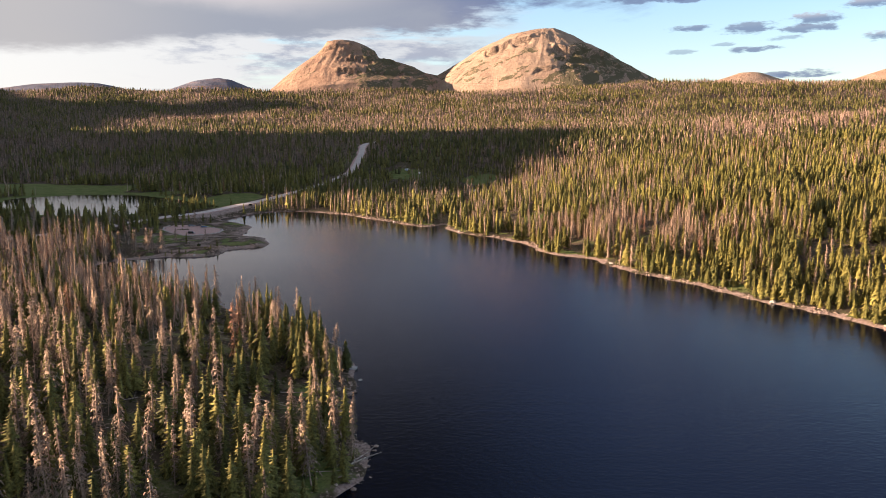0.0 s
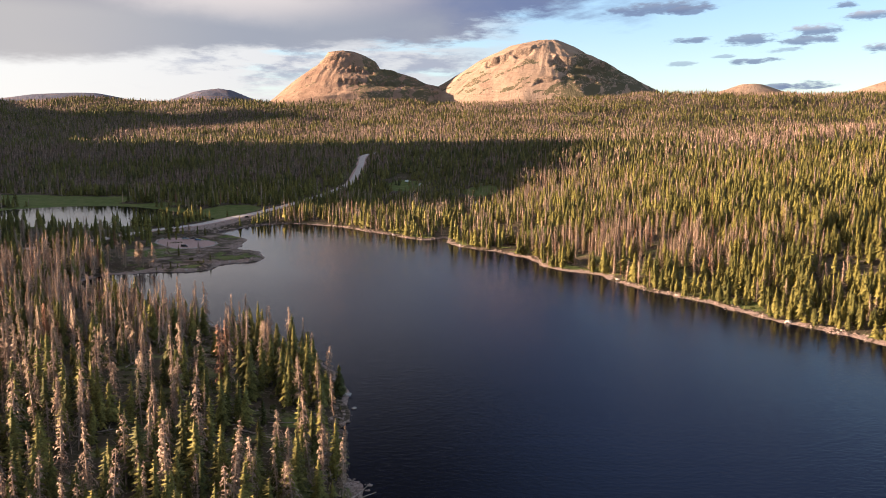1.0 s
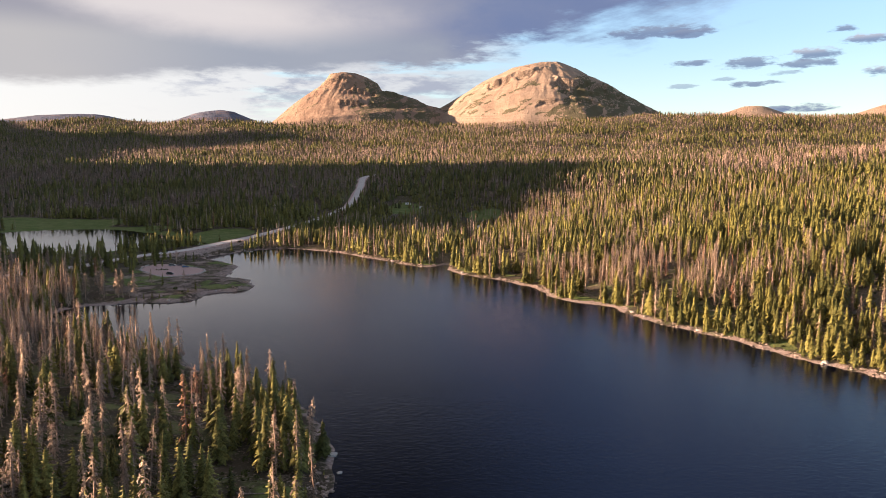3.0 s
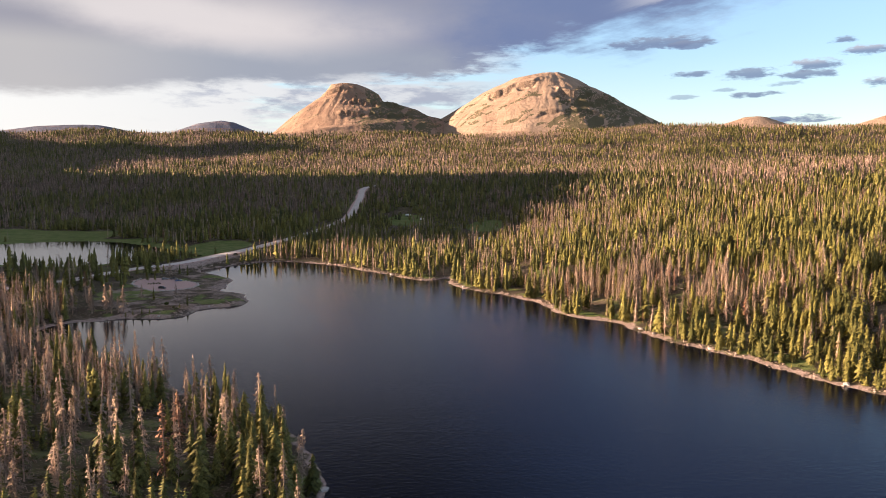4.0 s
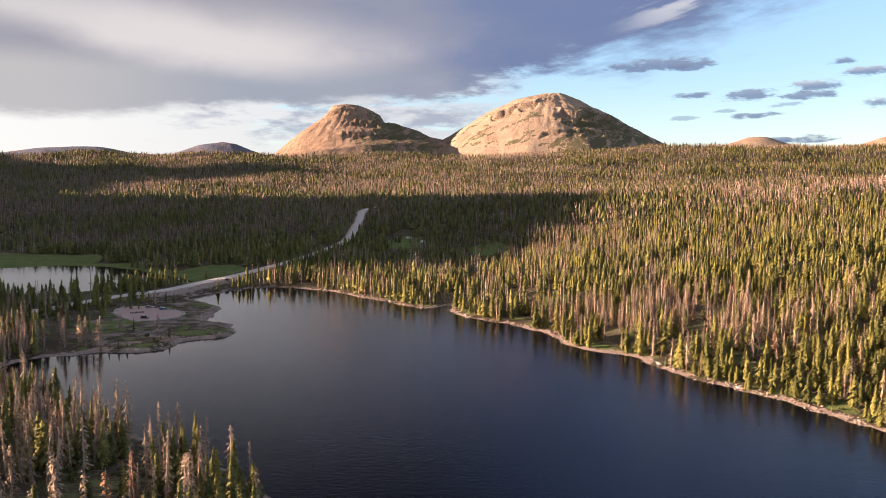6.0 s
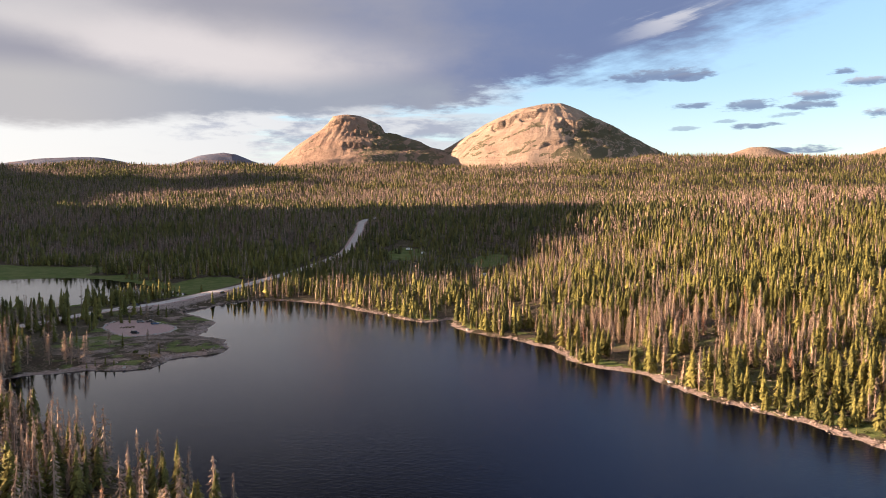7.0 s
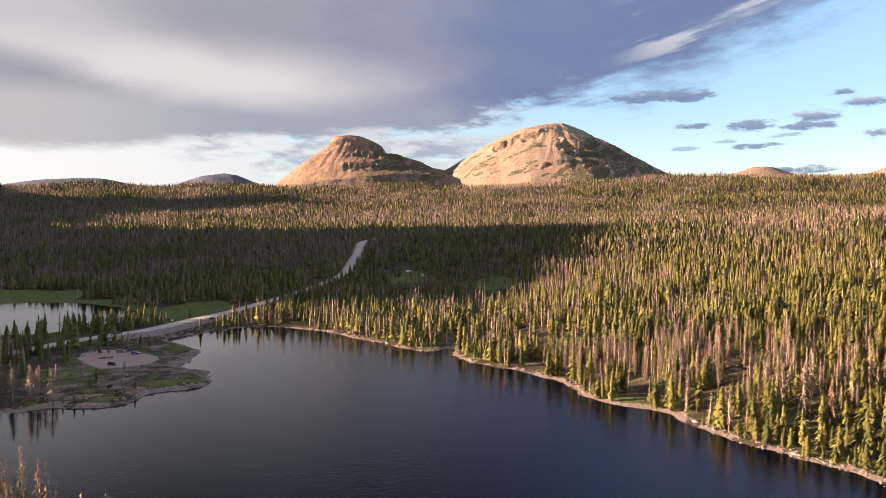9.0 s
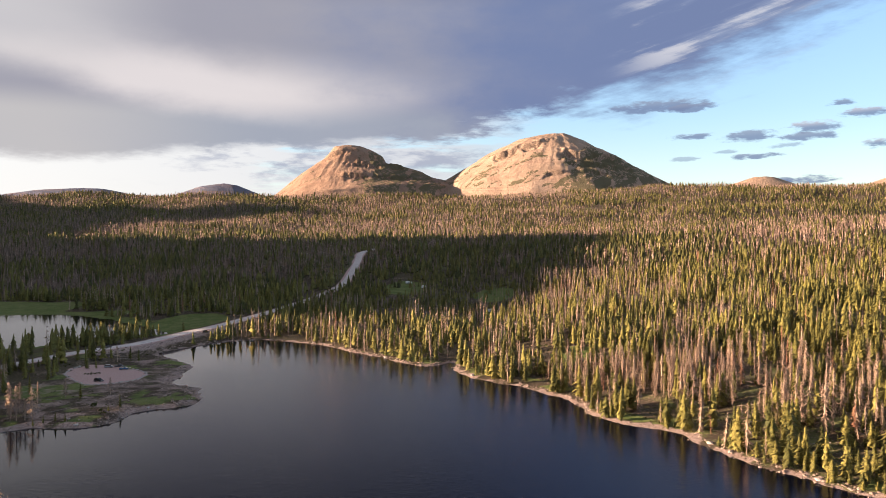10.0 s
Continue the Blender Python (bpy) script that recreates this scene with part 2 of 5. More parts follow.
CLEARINGS = [(-48, 960, 25, 45), (-8, 785, 18, 38), (12, 722, 16, 26), (35, 678, 18, 24), (70, 588, 14, 20), (42, 900, 22, 40), (40, 800, 16, 26)]


def clearing_mask(x, y):
    m = np.zeros(np.shape(x))
    for cx, cy, rx, ry in CLEARINGS:
        m = np.maximum(m, sm(1.0 - ((x - cx) / rx) ** 2 - ((y - cy) / ry) ** 2, 0.0, 0.4))
    return m


# unseen hills: heights set to shade the valley, far back in place of clouds
HILL_Y = [-300, 100, 270, 345, 430, 490, 520, 565, 650, 690, 715, 765, 828, 904, 980, 1076, 1162, 1273, 1410, 1480, 1550, 1965, 2095, 2205, 2335, 2535, 2560, 2880]
HILL_H = [50, 90, 88, 84, 88, 136, 134, 125, 132, 156, 190, 208, 228, 254, 275, 296, 312, 308, 290, 155, 142, 200, 212, 240, 315, 315, 165, 140]


def shade_hills(x, y):
    """Unseen hills beyond the left side of the valley; the low sun stands behind them."""
    e = -x - (0.62 * np.maximum(y, 0) + 190)
    h = np.interp(y + 60 * (fbm(x / 200.0, y / 200.0, 2, 19) - 0.5), HILL_Y, HILL_H)
    return h * sm(e, 0, 420)


def ground_height(x, y, sd=None):
    x, y = np.asarray(x, float), np.asarray(y, float)
    sd = lake_distance(x, y) if sd is None else sd
    pd = pond_distance(x, y)
    yl = y - 150 * sm(-x, 230, 420) * sm(y, 700, 1000) * (1 - sm(y, 1500, 2200))
    base = np.interp(yl, PROFILE_Y, PROFILE_Z)
    right = 0.105 * np.clip(np.minimum(sd, 0.95 * x + 20), 0, 850) * (1 - 0.62 * sm(y, 1000, 1400)) * (1 - 0.5 * sm(y, 1500, 2200))
    right = right * sm(x, -20, 90)
    far_right = 24 * sm(x, 150, 950) * sm(y, 2000, 2900)
    left = 0.03 * np.clip(-x - 210, 0, 400) * (1 - sm(y, 560, 700)) + 0.05 * np.clip(sd - 6, 0, 110) * sm(-x, 0, 30) * (1 - sm(y, 330, 420))
    roll = (fbm(x / 230.0, y / 230.0, 3, 11) - 0.5) * (10 + 26 * sm(y, 1300, 2600)) + (fbm(x / 45.0, y / 45.0, 3, 12) - 0.5) * 4.0
    z = base + right + far_right + left + roll * sm(sd, 15, 150) + shade_hills(x, y)
    bank = 0.9 * (1 - np.exp(-np.maximum(sd, 0) / 3.0)) + 0.02 * np.maximum(sd, 0)
    z = bank + (z - bank) * sm(sd, 4, 70)
    # the low gravel peninsula
    pen = sm(1 - ((x + 150) / 62.0) ** 2 - ((y - 530) / 105.0) ** 2, 0.0, 0.5)
    z = z * (1 - pen) + pen * np.minimum(bank + 0.8, 2.6)
    z = z + (fbm(x / 6.0, y / 6.0, 3, 13) - 0.5) * 0.7 * sm(sd, 0, 6)
    z = 2.1 + 0.05 * np.maximum(pd, 0) + (z - 2.1 - 0.05 * np.maximum(pd, 0)) * sm(pd, 5, 55)
    flat = meadow_mask(x, y)
    z = z * (1 - 0.8 * flat) + 0.8 * flat * np.minimum(z, 3.2 + 0.03 * np.maximum(pd, 0))
    z = np.where(pd < 0, np.maximum(1.6 + 0.1 * pd, 0.6), z)
    z = np.where(sd < 0, np.maximum(0.14 * sd, -6.0), z)
    rd, rw = line_distance(x, y, ROAD, False)
    rz = np.interp(rw, np.arange(len(ROAD)), ROAD[:, 2])
    k = sm(rd, 6.0, 15.0)
    z = np.where(sd > 0, rz * (1 - k) + z * k, z)
    ld, _ = line_distance(x, y, LOT)
    k = np.where(inside(x, y, LOT), 0.0, sm(ld, 0, 6))
    return z * k + 2.7 * (1 - k)


# ---- materials ----
def material(name):
    m = bpy.data.materials.new(name)
    m.use_nodes = True
    n = Nodes(m.node_tree)
    b = n.add("ShaderNodeBsdfPrincipled")
    o = n.add("ShaderNodeOutputMaterial")
    n.link(b.outputs[0], o.inputs[0])
    return m, n, b


def simple(name, color, rough=0.7, metal=0.0, grain=0.12, scale=3.0, bump=0.0, coat=0.0):
    """A surface with fine and coarse variation."""
    m, n, b = material(name)
    pos = n.add("ShaderNodeTexCoord").outputs["Object"]
    f = n.noise(pos, scale, 5)
    g = n.noise(pos, scale * 0.13, 3)
    v = n.math("ADD", n.math("MULTIPLY", f, 0.6), n.math("MULTIPLY", g, 0.4))
    c = n.mix(n.step(v, 0.3, 0.7), tuple(q * (1 - grain) for q in color), tuple(min(q * (1 + grain), 1) for q in color))
    n.link(c, b.inputs["Base Color"])
    b.inputs["Roughness"].default_value, b.inputs["Metallic"].default_value = rough, metal
    b.inputs["Coat Weight"].default_value = coat
    if bump:
        k = n.add("ShaderNodeBump")
        k.inputs["Strength"].default_value, k.inputs["Distance"].default_value = bump, 0.3 / scale
        n.link(f, k.inputs["Height"]), n.link(k.outputs[0], b.inputs["Normal"])
    return m


def foliage(name, dark, light, rough=0.75, rare=None, grain=1.7, gaps=0.58):
    """Leaves or bark: varies tree by tree (attribute tone, Object Info) and clump by clump."""
    m, n, b = material(name)
    tone = n.add("ShaderNodeAttribute", attribute_name="tone").outputs["Fac"]
    rnd = n.add("ShaderNodeObjectInfo").outputs["Random"]
    isl = n.add("ShaderNodeNewGeometry").outputs["Random Per Island"]
    v = n.math("FRACT", n.math("ADD", tone, rnd))
    v = n.math("ADD", n.math("MULTIPLY", v, 0.7), n.math("MULTIPLY", isl, 0.3))
    c = n.mix(v, dark, light)
    if rare:
        c = n.mix(n.step(n.math("FRACT", n.math("ADD", n.math("MULTIPLY", tone, 7.0), rnd)), 0.955, 0.965), c, rare)
    # needle and twig clumps: dark gaps between them put into the colour by noise
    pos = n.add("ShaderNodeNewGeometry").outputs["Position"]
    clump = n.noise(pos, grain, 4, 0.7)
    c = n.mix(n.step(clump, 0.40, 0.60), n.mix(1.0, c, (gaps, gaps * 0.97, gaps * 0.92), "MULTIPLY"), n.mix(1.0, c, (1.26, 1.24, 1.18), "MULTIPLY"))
    n.link(c, b.inputs["Base Color"])
    b.inputs["Roughness"].default_value = rough
    b.inputs["Specular IOR Level"].default_value = 0.2
    k = n.add("ShaderNodeBump")
    k.inputs["Strength"].default_value, k.inputs["Distance"].default_value = 0.5, 0.35 / grain
    n.link(clump, k.inputs["Height"]), n.link(k.outputs[0], b.inputs["Normal"])
    return m


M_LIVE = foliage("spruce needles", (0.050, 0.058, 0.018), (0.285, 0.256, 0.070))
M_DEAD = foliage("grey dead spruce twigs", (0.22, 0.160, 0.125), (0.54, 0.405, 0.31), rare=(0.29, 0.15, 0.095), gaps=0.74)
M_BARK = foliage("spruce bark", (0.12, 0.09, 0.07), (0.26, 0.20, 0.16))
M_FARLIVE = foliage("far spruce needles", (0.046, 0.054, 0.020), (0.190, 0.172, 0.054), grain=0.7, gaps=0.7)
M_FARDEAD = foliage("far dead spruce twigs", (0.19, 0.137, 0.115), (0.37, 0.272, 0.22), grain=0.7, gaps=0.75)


def ground_material():
    m, n, b = material("forest floor, grass and gravel")
    pos = n.add("ShaderNodeNewGeometry").outputs["Position"]
    fine = n.noise(pos, 1.1, 6, 0.65)
    mid = n.noise(pos, 0.11, 5, 0.6)
    wide = n.noise(pos, 0.012, 4, 0.55)
    attr = {k: n.add("ShaderNodeAttribute", attribute_name=k).outputs["Fac"] for k in ("beach", "grass", "gravel")}
    floor = n.mix(n.step(mid, 0.35, 0.65), (0.080, 0.060, 0.042), (0.062, 0.056, 0.028))
    floor = n.mix(n.step(n.math("ADD", fine, n.math("MULTIPLY", n.math("SUBTRACT", mid, 0.5), 0.5)), 0.50, 0.66), floor, (0.29, 0.215, 0.17))
    floor = n.mix(n.step(wide, 0.50, 0.70), floor, (0.11, 0.095, 0.055))
    grass = n.mix(n.step(mid, 0.3, 0.7), (0.115, 0.165, 0.042), (0.22, 0.235, 0.085))
    grass = n.mix(n.step(fine, 0.4, 0.75), grass, (0.085, 0.10, 0.032))
    stone = n.mix(n.step(fine, 0.35, 0.65), (0.24, 0.175, 0.148), (0.47, 0.36, 0.31))
    gravel = n.mix(n.step(fine, 0.3, 0.7), (0.50, 0.335, 0.295), (0.62, 0.44, 0.40))
    c = n.mix(n.step(n.math("ADD", attr["grass"], n.math("MULTIPLY", n.math("SUBTRACT", mid, 0.5), 0.8)), 0.35, 0.6), floor, grass)
    c = n.mix(n.step(n.math("ADD", attr["beach"], n.math("MULTIPLY", n.math("SUBTRACT", mid, 0.5), 0.7)), 0.3, 0.6), c, stone)
    c = n.mix(n.step(attr["gravel"], 0.3, 0.7), c, gravel)
    n.link(c, b.inputs["Base Color"])
    b.inputs["Roughness"].default_value = 0.95
    b.inputs["Specular IOR Level"].default_value = 0.15
    k = n.add("ShaderNodeBump")
    k.inputs["Strength"].default_value, k.inputs["Distance"].default_value = 0.7, 0.5
    n.link(fine, k.inputs["Height"]), n.link(k.outputs[0], b.inputs["Normal"])
    return m


def water_material():
    m, n, b = material("dark lake water")
    pos = n.add("ShaderNodeNewGeometry").outputs["Position"]
    mp = n.add("ShaderNodeMapping")
    n.link(pos, mp.inputs[0])
    mp.inputs["Scale"].default_value, mp.inputs["Rotation"].default_value = (0.55, 1.0, 1.0), (0, 0, radians(25))
    rip = n.noise(mp.outputs[0], 0.8, 4, 0.6)
    wide = n.noise(pos, 0.010, 3, 0.5)
    sep = n.add("ShaderNodeSeparateXYZ")
    n.link(pos, sep.inputs[0])
    edge = n.math("ADD", sep.outputs[0], n.math("MULTIPLY", n.math("SUBTRACT", wide, 0.5), 130.0))
    open_lake = n.math("ADD", n.step(edge, -185.0, -50.0), n.math("MULTIPLY", n.step(sep.outputs[0], -205.0, -215.0), 0.1))
    b.inputs["Base Color"].default_value = (0.0010, 0.0022, 0.0085, 1)
    b.inputs["IOR"].default_value = 1.333
    b.inputs["Specular IOR Level"].default_value = 0.37
    n.link(n.math("ADD", n.math("MULTIPLY", open_lake, 0.09), 0.04), b.inputs["Roughness"])
    k = n.add("ShaderNodeBump")
    k.inputs["Distance"].default_value = 0.3
    n.link(n.math("ADD", n.math("MULTIPLY", open_lake, 0.24), 0.05), k.inputs["Strength"])
    n.link(rip, k.inputs["Height"]), n.link(k.outputs[0], b.inputs["Normal"])
    return m


def mountain_material(name="tan talus, cliff bands and dark scrub", tan=(0.46, 0.34, 0.25), deep=(0.35, 0.25, 0.18)):
    m, n, b = material(name)
    geo = n.add("ShaderNodeNewGeometry")
    pos = geo.outputs["Position"]
    scrub = n.add("ShaderNodeAttribute", attribute_name="scrub").outputs["Fac"]
    fine = n.noise(pos, 0.115, 6, 0.68)
    mid = n.noise(pos, 0.014, 5, 0.6)
    mp = n.add("ShaderNodeMapping")
    n.link(pos, mp.inputs[0])
    mp.inputs["Scale"].default_value = (0.004, 0.004, 0.11)
    strata = n.noise(mp.outputs[0], 1.0, 3, 0.6)
    cliff_shade = n.add("ShaderNodeAttribute", attribute_name="cliff_shade").outputs["Fac"]
    spots = n.noise(pos, 0.075, 5, 0.7)
    c = n.mix(n.step(mid, 0.3, 0.7), deep, tan)
    c = n.mix(n.math("MULTIPLY", n.step(strata, 0.5, 0.7), 0.5), c, (0.32, 0.20, 0.145))
    c = n.mix(n.math("MULTIPLY", n.step(fine, 0.45, 0.68), 0.30), c, (0.24, 0.165, 0.12))
    # cliff lines: browner stone, with the notches' shadow put into its colour
    c = n.mix(n.math("MULTIPLY", n.math("MULTIPLY", n.step(cliff_shade, 0.15, 0.7), n.step(fine, 0.36, 0.56)), 0.75), c, tuple(q * 0.38 for q in tan))
    g = n.step(n.math("ADD", scrub, n.math("ADD", n.math("MULTIPLY", n.math("SUBTRACT", spots, 0.5), 1.9), n.math("MULTIPLY", n.math("SUBTRACT", mid, 0.5), 0.5))), 0.40, 0.52)
    c = n.mix(n.math("MULTIPLY", g, 0.88), c, (0.115, 0.108, 0.062))
    n.link(c, b.inputs["Base Color"])
    b.inputs["Roughness"].default_value = 0.95
    b.inputs["Specular IOR Level"].default_value = 0.1
    k = n.add("ShaderNodeBump")
    k.inputs["Strength"].default_value, k.inputs["Distance"].default_value = 0.6, 10.0
    n.link(fine, k.inputs["Height"]), n.link(k.outputs[0], b.inputs["Normal"])
    return m


M_GROUND, M_WATER, M_MOUNT = ground_material(), water_material(), mountain_material()
M_PEAK = mountain_material("brown talus, cliff bands and dark scrub", (0.37, 0.26, 0.185), (0.26, 0.172, 0.125))
# air haze over the farthest left hills is put into this blue-grey colour
M_HAZEHILL = mountain_material("distant slopes with blue-grey haze in the colour", (0.17, 0.185, 0.245), (0.12, 0.135, 0.185))
M_ROAD = simple("pale worn asphalt", (0.64, 0.575, 0.53), 0.9, grain=0.18, scale=0.8)
M_STONE = foliage("pale boulders", (0.20, 0.15, 0.125), (0.48, 0.38, 0.33), 0.9)
M_BOULDER = simple("pale weathered granite", (0.50, 0.45, 0.41), 0.9, grain=0.2, scale=2.0)
M_LOG = foliage("bleached fallen wood", (0.26, 0.21, 0.18), (0.52, 0.44, 0.38), 0.85)


# ---- mesh helpers ----
def crown_normals(V, F, seed=5):
    """Soft outward normals for a crown, face by face a little uneven, and the faces turned to agree with them."""
    g = np.random.RandomState(seed)
    c = V[F].mean(1)
    d = np.stack([c[:, 0], c[:, 1], np.zeros(len(c))], -1)
    d /= np.linalg.norm(d, axis=1)[:, None] + 1e-6
    d = d + np.array([0, 0, 0.45]) + g.normal(0, 0.26, d.shape)
    flat = np.cross(V[F[:, 1]] - V[F[:, 0]], V[F[:, 2]] - V[F[:, 0]])
    turn = (flat * d).sum(1) < 0
    F = np.where(turn[:, None], F[:, ::-1], F)
    flat /= np.linalg.norm(flat, axis=1)[:, None] + 1e-9
    d = d + 0.35 * np.where(turn[:, None], -flat, flat)
    N = np.zeros(V.shape)
    for k in range(3):
        np.add.at(N, F[:, k], d)
    return N / (np.linalg.norm(N, axis=1)[:, None] + 1e-9), F


def tri_mesh(name, V, F, mats, mat=None, attrs=None, smooth=False, normals=None):
    me = bpy.data.meshes.new(name)
    V, F = np.ascontiguousarray(V, np.float32), np.ascontiguousarray(F, np.int32)
    k = F.shape[1]
    me.vertices.add(len(V))
    me.vertices.foreach_set("co", V.ravel())
    me.loops.add(F.size)
    me.loops.foreach_set("vertex_index", F.ravel())
    me.polygons.add(len(F))
    me.polygons.foreach_set("loop_start", np.arange(0, F.size, k, dtype=np.int32))
    for q in mats:
        me.materials.append(q)
    if mat is not None:
        me.polygons.foreach_set("material_index", np.ascontiguousarray(mat, np.int32))
    me.polygons.foreach_set("use_smooth", np.full(len(F), smooth))
    for key, val in (attrs or {}).items():
        a = me.attributes.new(key, "FLOAT", "POINT")
        a.data.foreach_set("value", np.ascontiguousarray(val, np.float32))
    if normals is not None:
        a = me.attributes.new("custom_normal", "FLOAT_VECTOR", "POINT")
        a.data.foreach_set("vector", np.ascontiguousarray(normals, np.float32).ravel())
    me.update(calc_edges=True)
    return me


def part(name, bm, mat, parent, label=""):
    """Links a bmesh as one mesh object under a thing or a part."""
    me = bpy.data.meshes.new(name)
    bm.to_mesh(me)
    bm.free()
    me.materials.append(mat)
    ob = new(name, me)
    ob.parent = parent
    if label:
        ob["label"] = label
    return ob


def scatter(V, F, M, P, S, R, lean, tone, soft_normals=False):
    """Copies of one template at places P, with scales S (width, height), turns R and leans, joined to one set of arrays."""
    n, k = len(P), len(V)
    c, s = np.cos(R)[:, None], np.sin(R)[:, None]
    N = None
    if soft_normals:
        q, F = crown_normals(V, F)
        N = np.stack([q[:, 0] * c - q[:, 1] * s, q[:, 0] * s + q[:, 1] * c, np.tile(q[:, 2], (n, 1))], -1).reshape(-1, 3)
    x, y, z = V[:, 0] * S[:, :1], V[:, 1] * S[:, :1], V[:, 2] * S[:, 1:]
    X = x * c - y * s + z * lean[:, :1] + P[:, :1]
    Y = x * s + y * c + z * lean[:, 1:] + P[:, 1:2]
    Z = z + P[:, 2:3]
    out = np.stack([X, Y, Z], -1).reshape(-1, 3)
    faces = (F[None] + (np.arange(n) * k)[:, None, None]).reshape(-1, 3)
    return out, faces, np.tile(M, n), np.repeat(tone, k), N


def joined(sets):
    V, F, M, T, N, off = [], [], [], [], [], 0
    for v, f, m, t, q in sets:
        V.append(v), F.append(f + off), M.append(m), T.append(t), N.append(q)
        off += len(v)
    return np.concatenate(V), np.concatenate(F), np.concatenate(M), np.concatenate(T), None if N[0] is None else np.concatenate(N)


# ---- tree templates: unit height, unit width scaled later ----
def trunk_rings(rng, r0, top, sides, segs, crook=0.0):
    V, F = [], []
    ox = oy = 0.0
    for i in range(segs + 1):
        h = top * i / segs
        r = r0 * (1 - 0.93 * i / segs)
        ox += rng.uniform(-crook, crook)
        oy += rng.uniform(-crook, crook)
        for j in range(sides):
            a = 2 * math.pi * j / sides
            V.append((ox + r * math.cos(a), oy + r * math.sin(a), h))
    for i in range(segs):
        for j in range(sides):
            a, b = i * sides + j, i * sides + (j + 1) % sides
            F += [(a, b, b + sides), (a, b + sides, a + sides)]
    return V, F


def ragged_cone(rng, V, F, radius, z0, z1, rings, sides):
    """The dense inner body of a crown: stacked skirts with uneven hems."""
    for i in range(rings):
        u0, u1 = i / rings, min(1.0, (i + 1.75) / rings)
        lo, hi = z0 + (z1 - z0) * u0, z0 + (z1 - z0) * u1
        k = len(V)
        V.append((rng.uniform(-0.003, 0.003), rng.uniform(-0.003, 0.003), hi))
        for j in range(sides):
            a = 2 * math.pi * (j + rng.uniform(-0.3, 0.3)) / sides
            q = radius * (1 - u0) ** 0.72 * rng.uniform(0.5, 1.2)
            V.append((q * math.cos(a), q * math.sin(a), lo + (z1 - z0) * rng.uniform(-0.03, 0.07)))
        F += [(k, k + 1 + j, k + 1 + (j + 1) % sides) for j in range(sides)]


def live_tree(seed, tiers, per, fine, radius=0.13, sides=5, bare=0.10):
    """A narrow spruce: trunk (material 1) and drooping sprays in uneven tiers (material 0)."""
    rng = random.Random(seed)
    V, F = trunk_rings(rng, 0.016, 0.97, sides, 2 if fine else 1)
    M = [1] * len(F)
    ragged_cone(rng, V, F, radius * (0.60 if fine else 0.68), bare, 0.94, 6 if fine else 5, 7 if fine else 5)
    M += [0] * (len(F) - len(M))
    lop = rng.uniform(0, 6.28)
    for i in range(tiers):
        u = (i + rng.uniform(-0.3, 0.3)) / (tiers - 1) if tiers > 1 else 0
        u = min(max(u, 0), 1)
        h = bare + (0.985 - bare) * u
        reach = radius * (1 - u) ** 0.68 * (0.55 + 0.45 * min(1, u * 6 + 0.35)) + 0.008
        for j in range(per):
            a = 2 * math.pi * (j + rng.uniform(-0.38, 0.38)) / per + i * 2.4
            L = reach * rng.uniform(0.5, 1.3) * (1 + 0.22 * math.cos(a - lop))
            if rng.random() < 0.07:
                L *= 0.35
            d, w = Vector((math.cos(a), math.sin(a), 0)), Vector((-math.sin(a), math.cos(a), 0))
            droop = L * rng.uniform(0.25, 0.7) * (1 - 0.6 * u)
            wid = L * rng.uniform(0.17, 0.32) + 0.004
            o = Vector((0, 0, h))
            k = len(V)
            if fine:
                m1 = o + d * L * 0.45 - Vector((0, 0, droop * 0.30))
                tip = o + d * L - Vector((0, 0, droop * rng.uniform(0.7, 1.1)))
                up = Vector((0, 0, wid * 0.25))
                V += [tuple(o + up), tuple(m1 + w * wid * 0.8 - up * 1.5), tuple(m1 - w * wid * 0.8 - up * 1.5), tuple(m1 + up), tuple(tip + w * wid * 0.35), tuple(tip - w * wid * 0.35)]
                F += [(k, k + 1, k + 3), (k, k + 3, k + 2), (k + 1, k + 4, k + 3), (k + 3, k + 5, k + 2), (k + 3, k + 4, k + 5)]
                M += [0] * 5
            else:
                tip = o + d * L - Vector((0, 0, droop))
                root = o + d * L * 0.35 - Vector((0, 0, droop * 0.2))
                V += [tuple(root + w * wid + Vector((0, 0, wid * 0.5))), tuple(root - w * wid), tuple(tip)]
                F += [(k, k + 1, k + 2)]
                M += [0]
    return np.array(V), np.array(F), np.array(M)


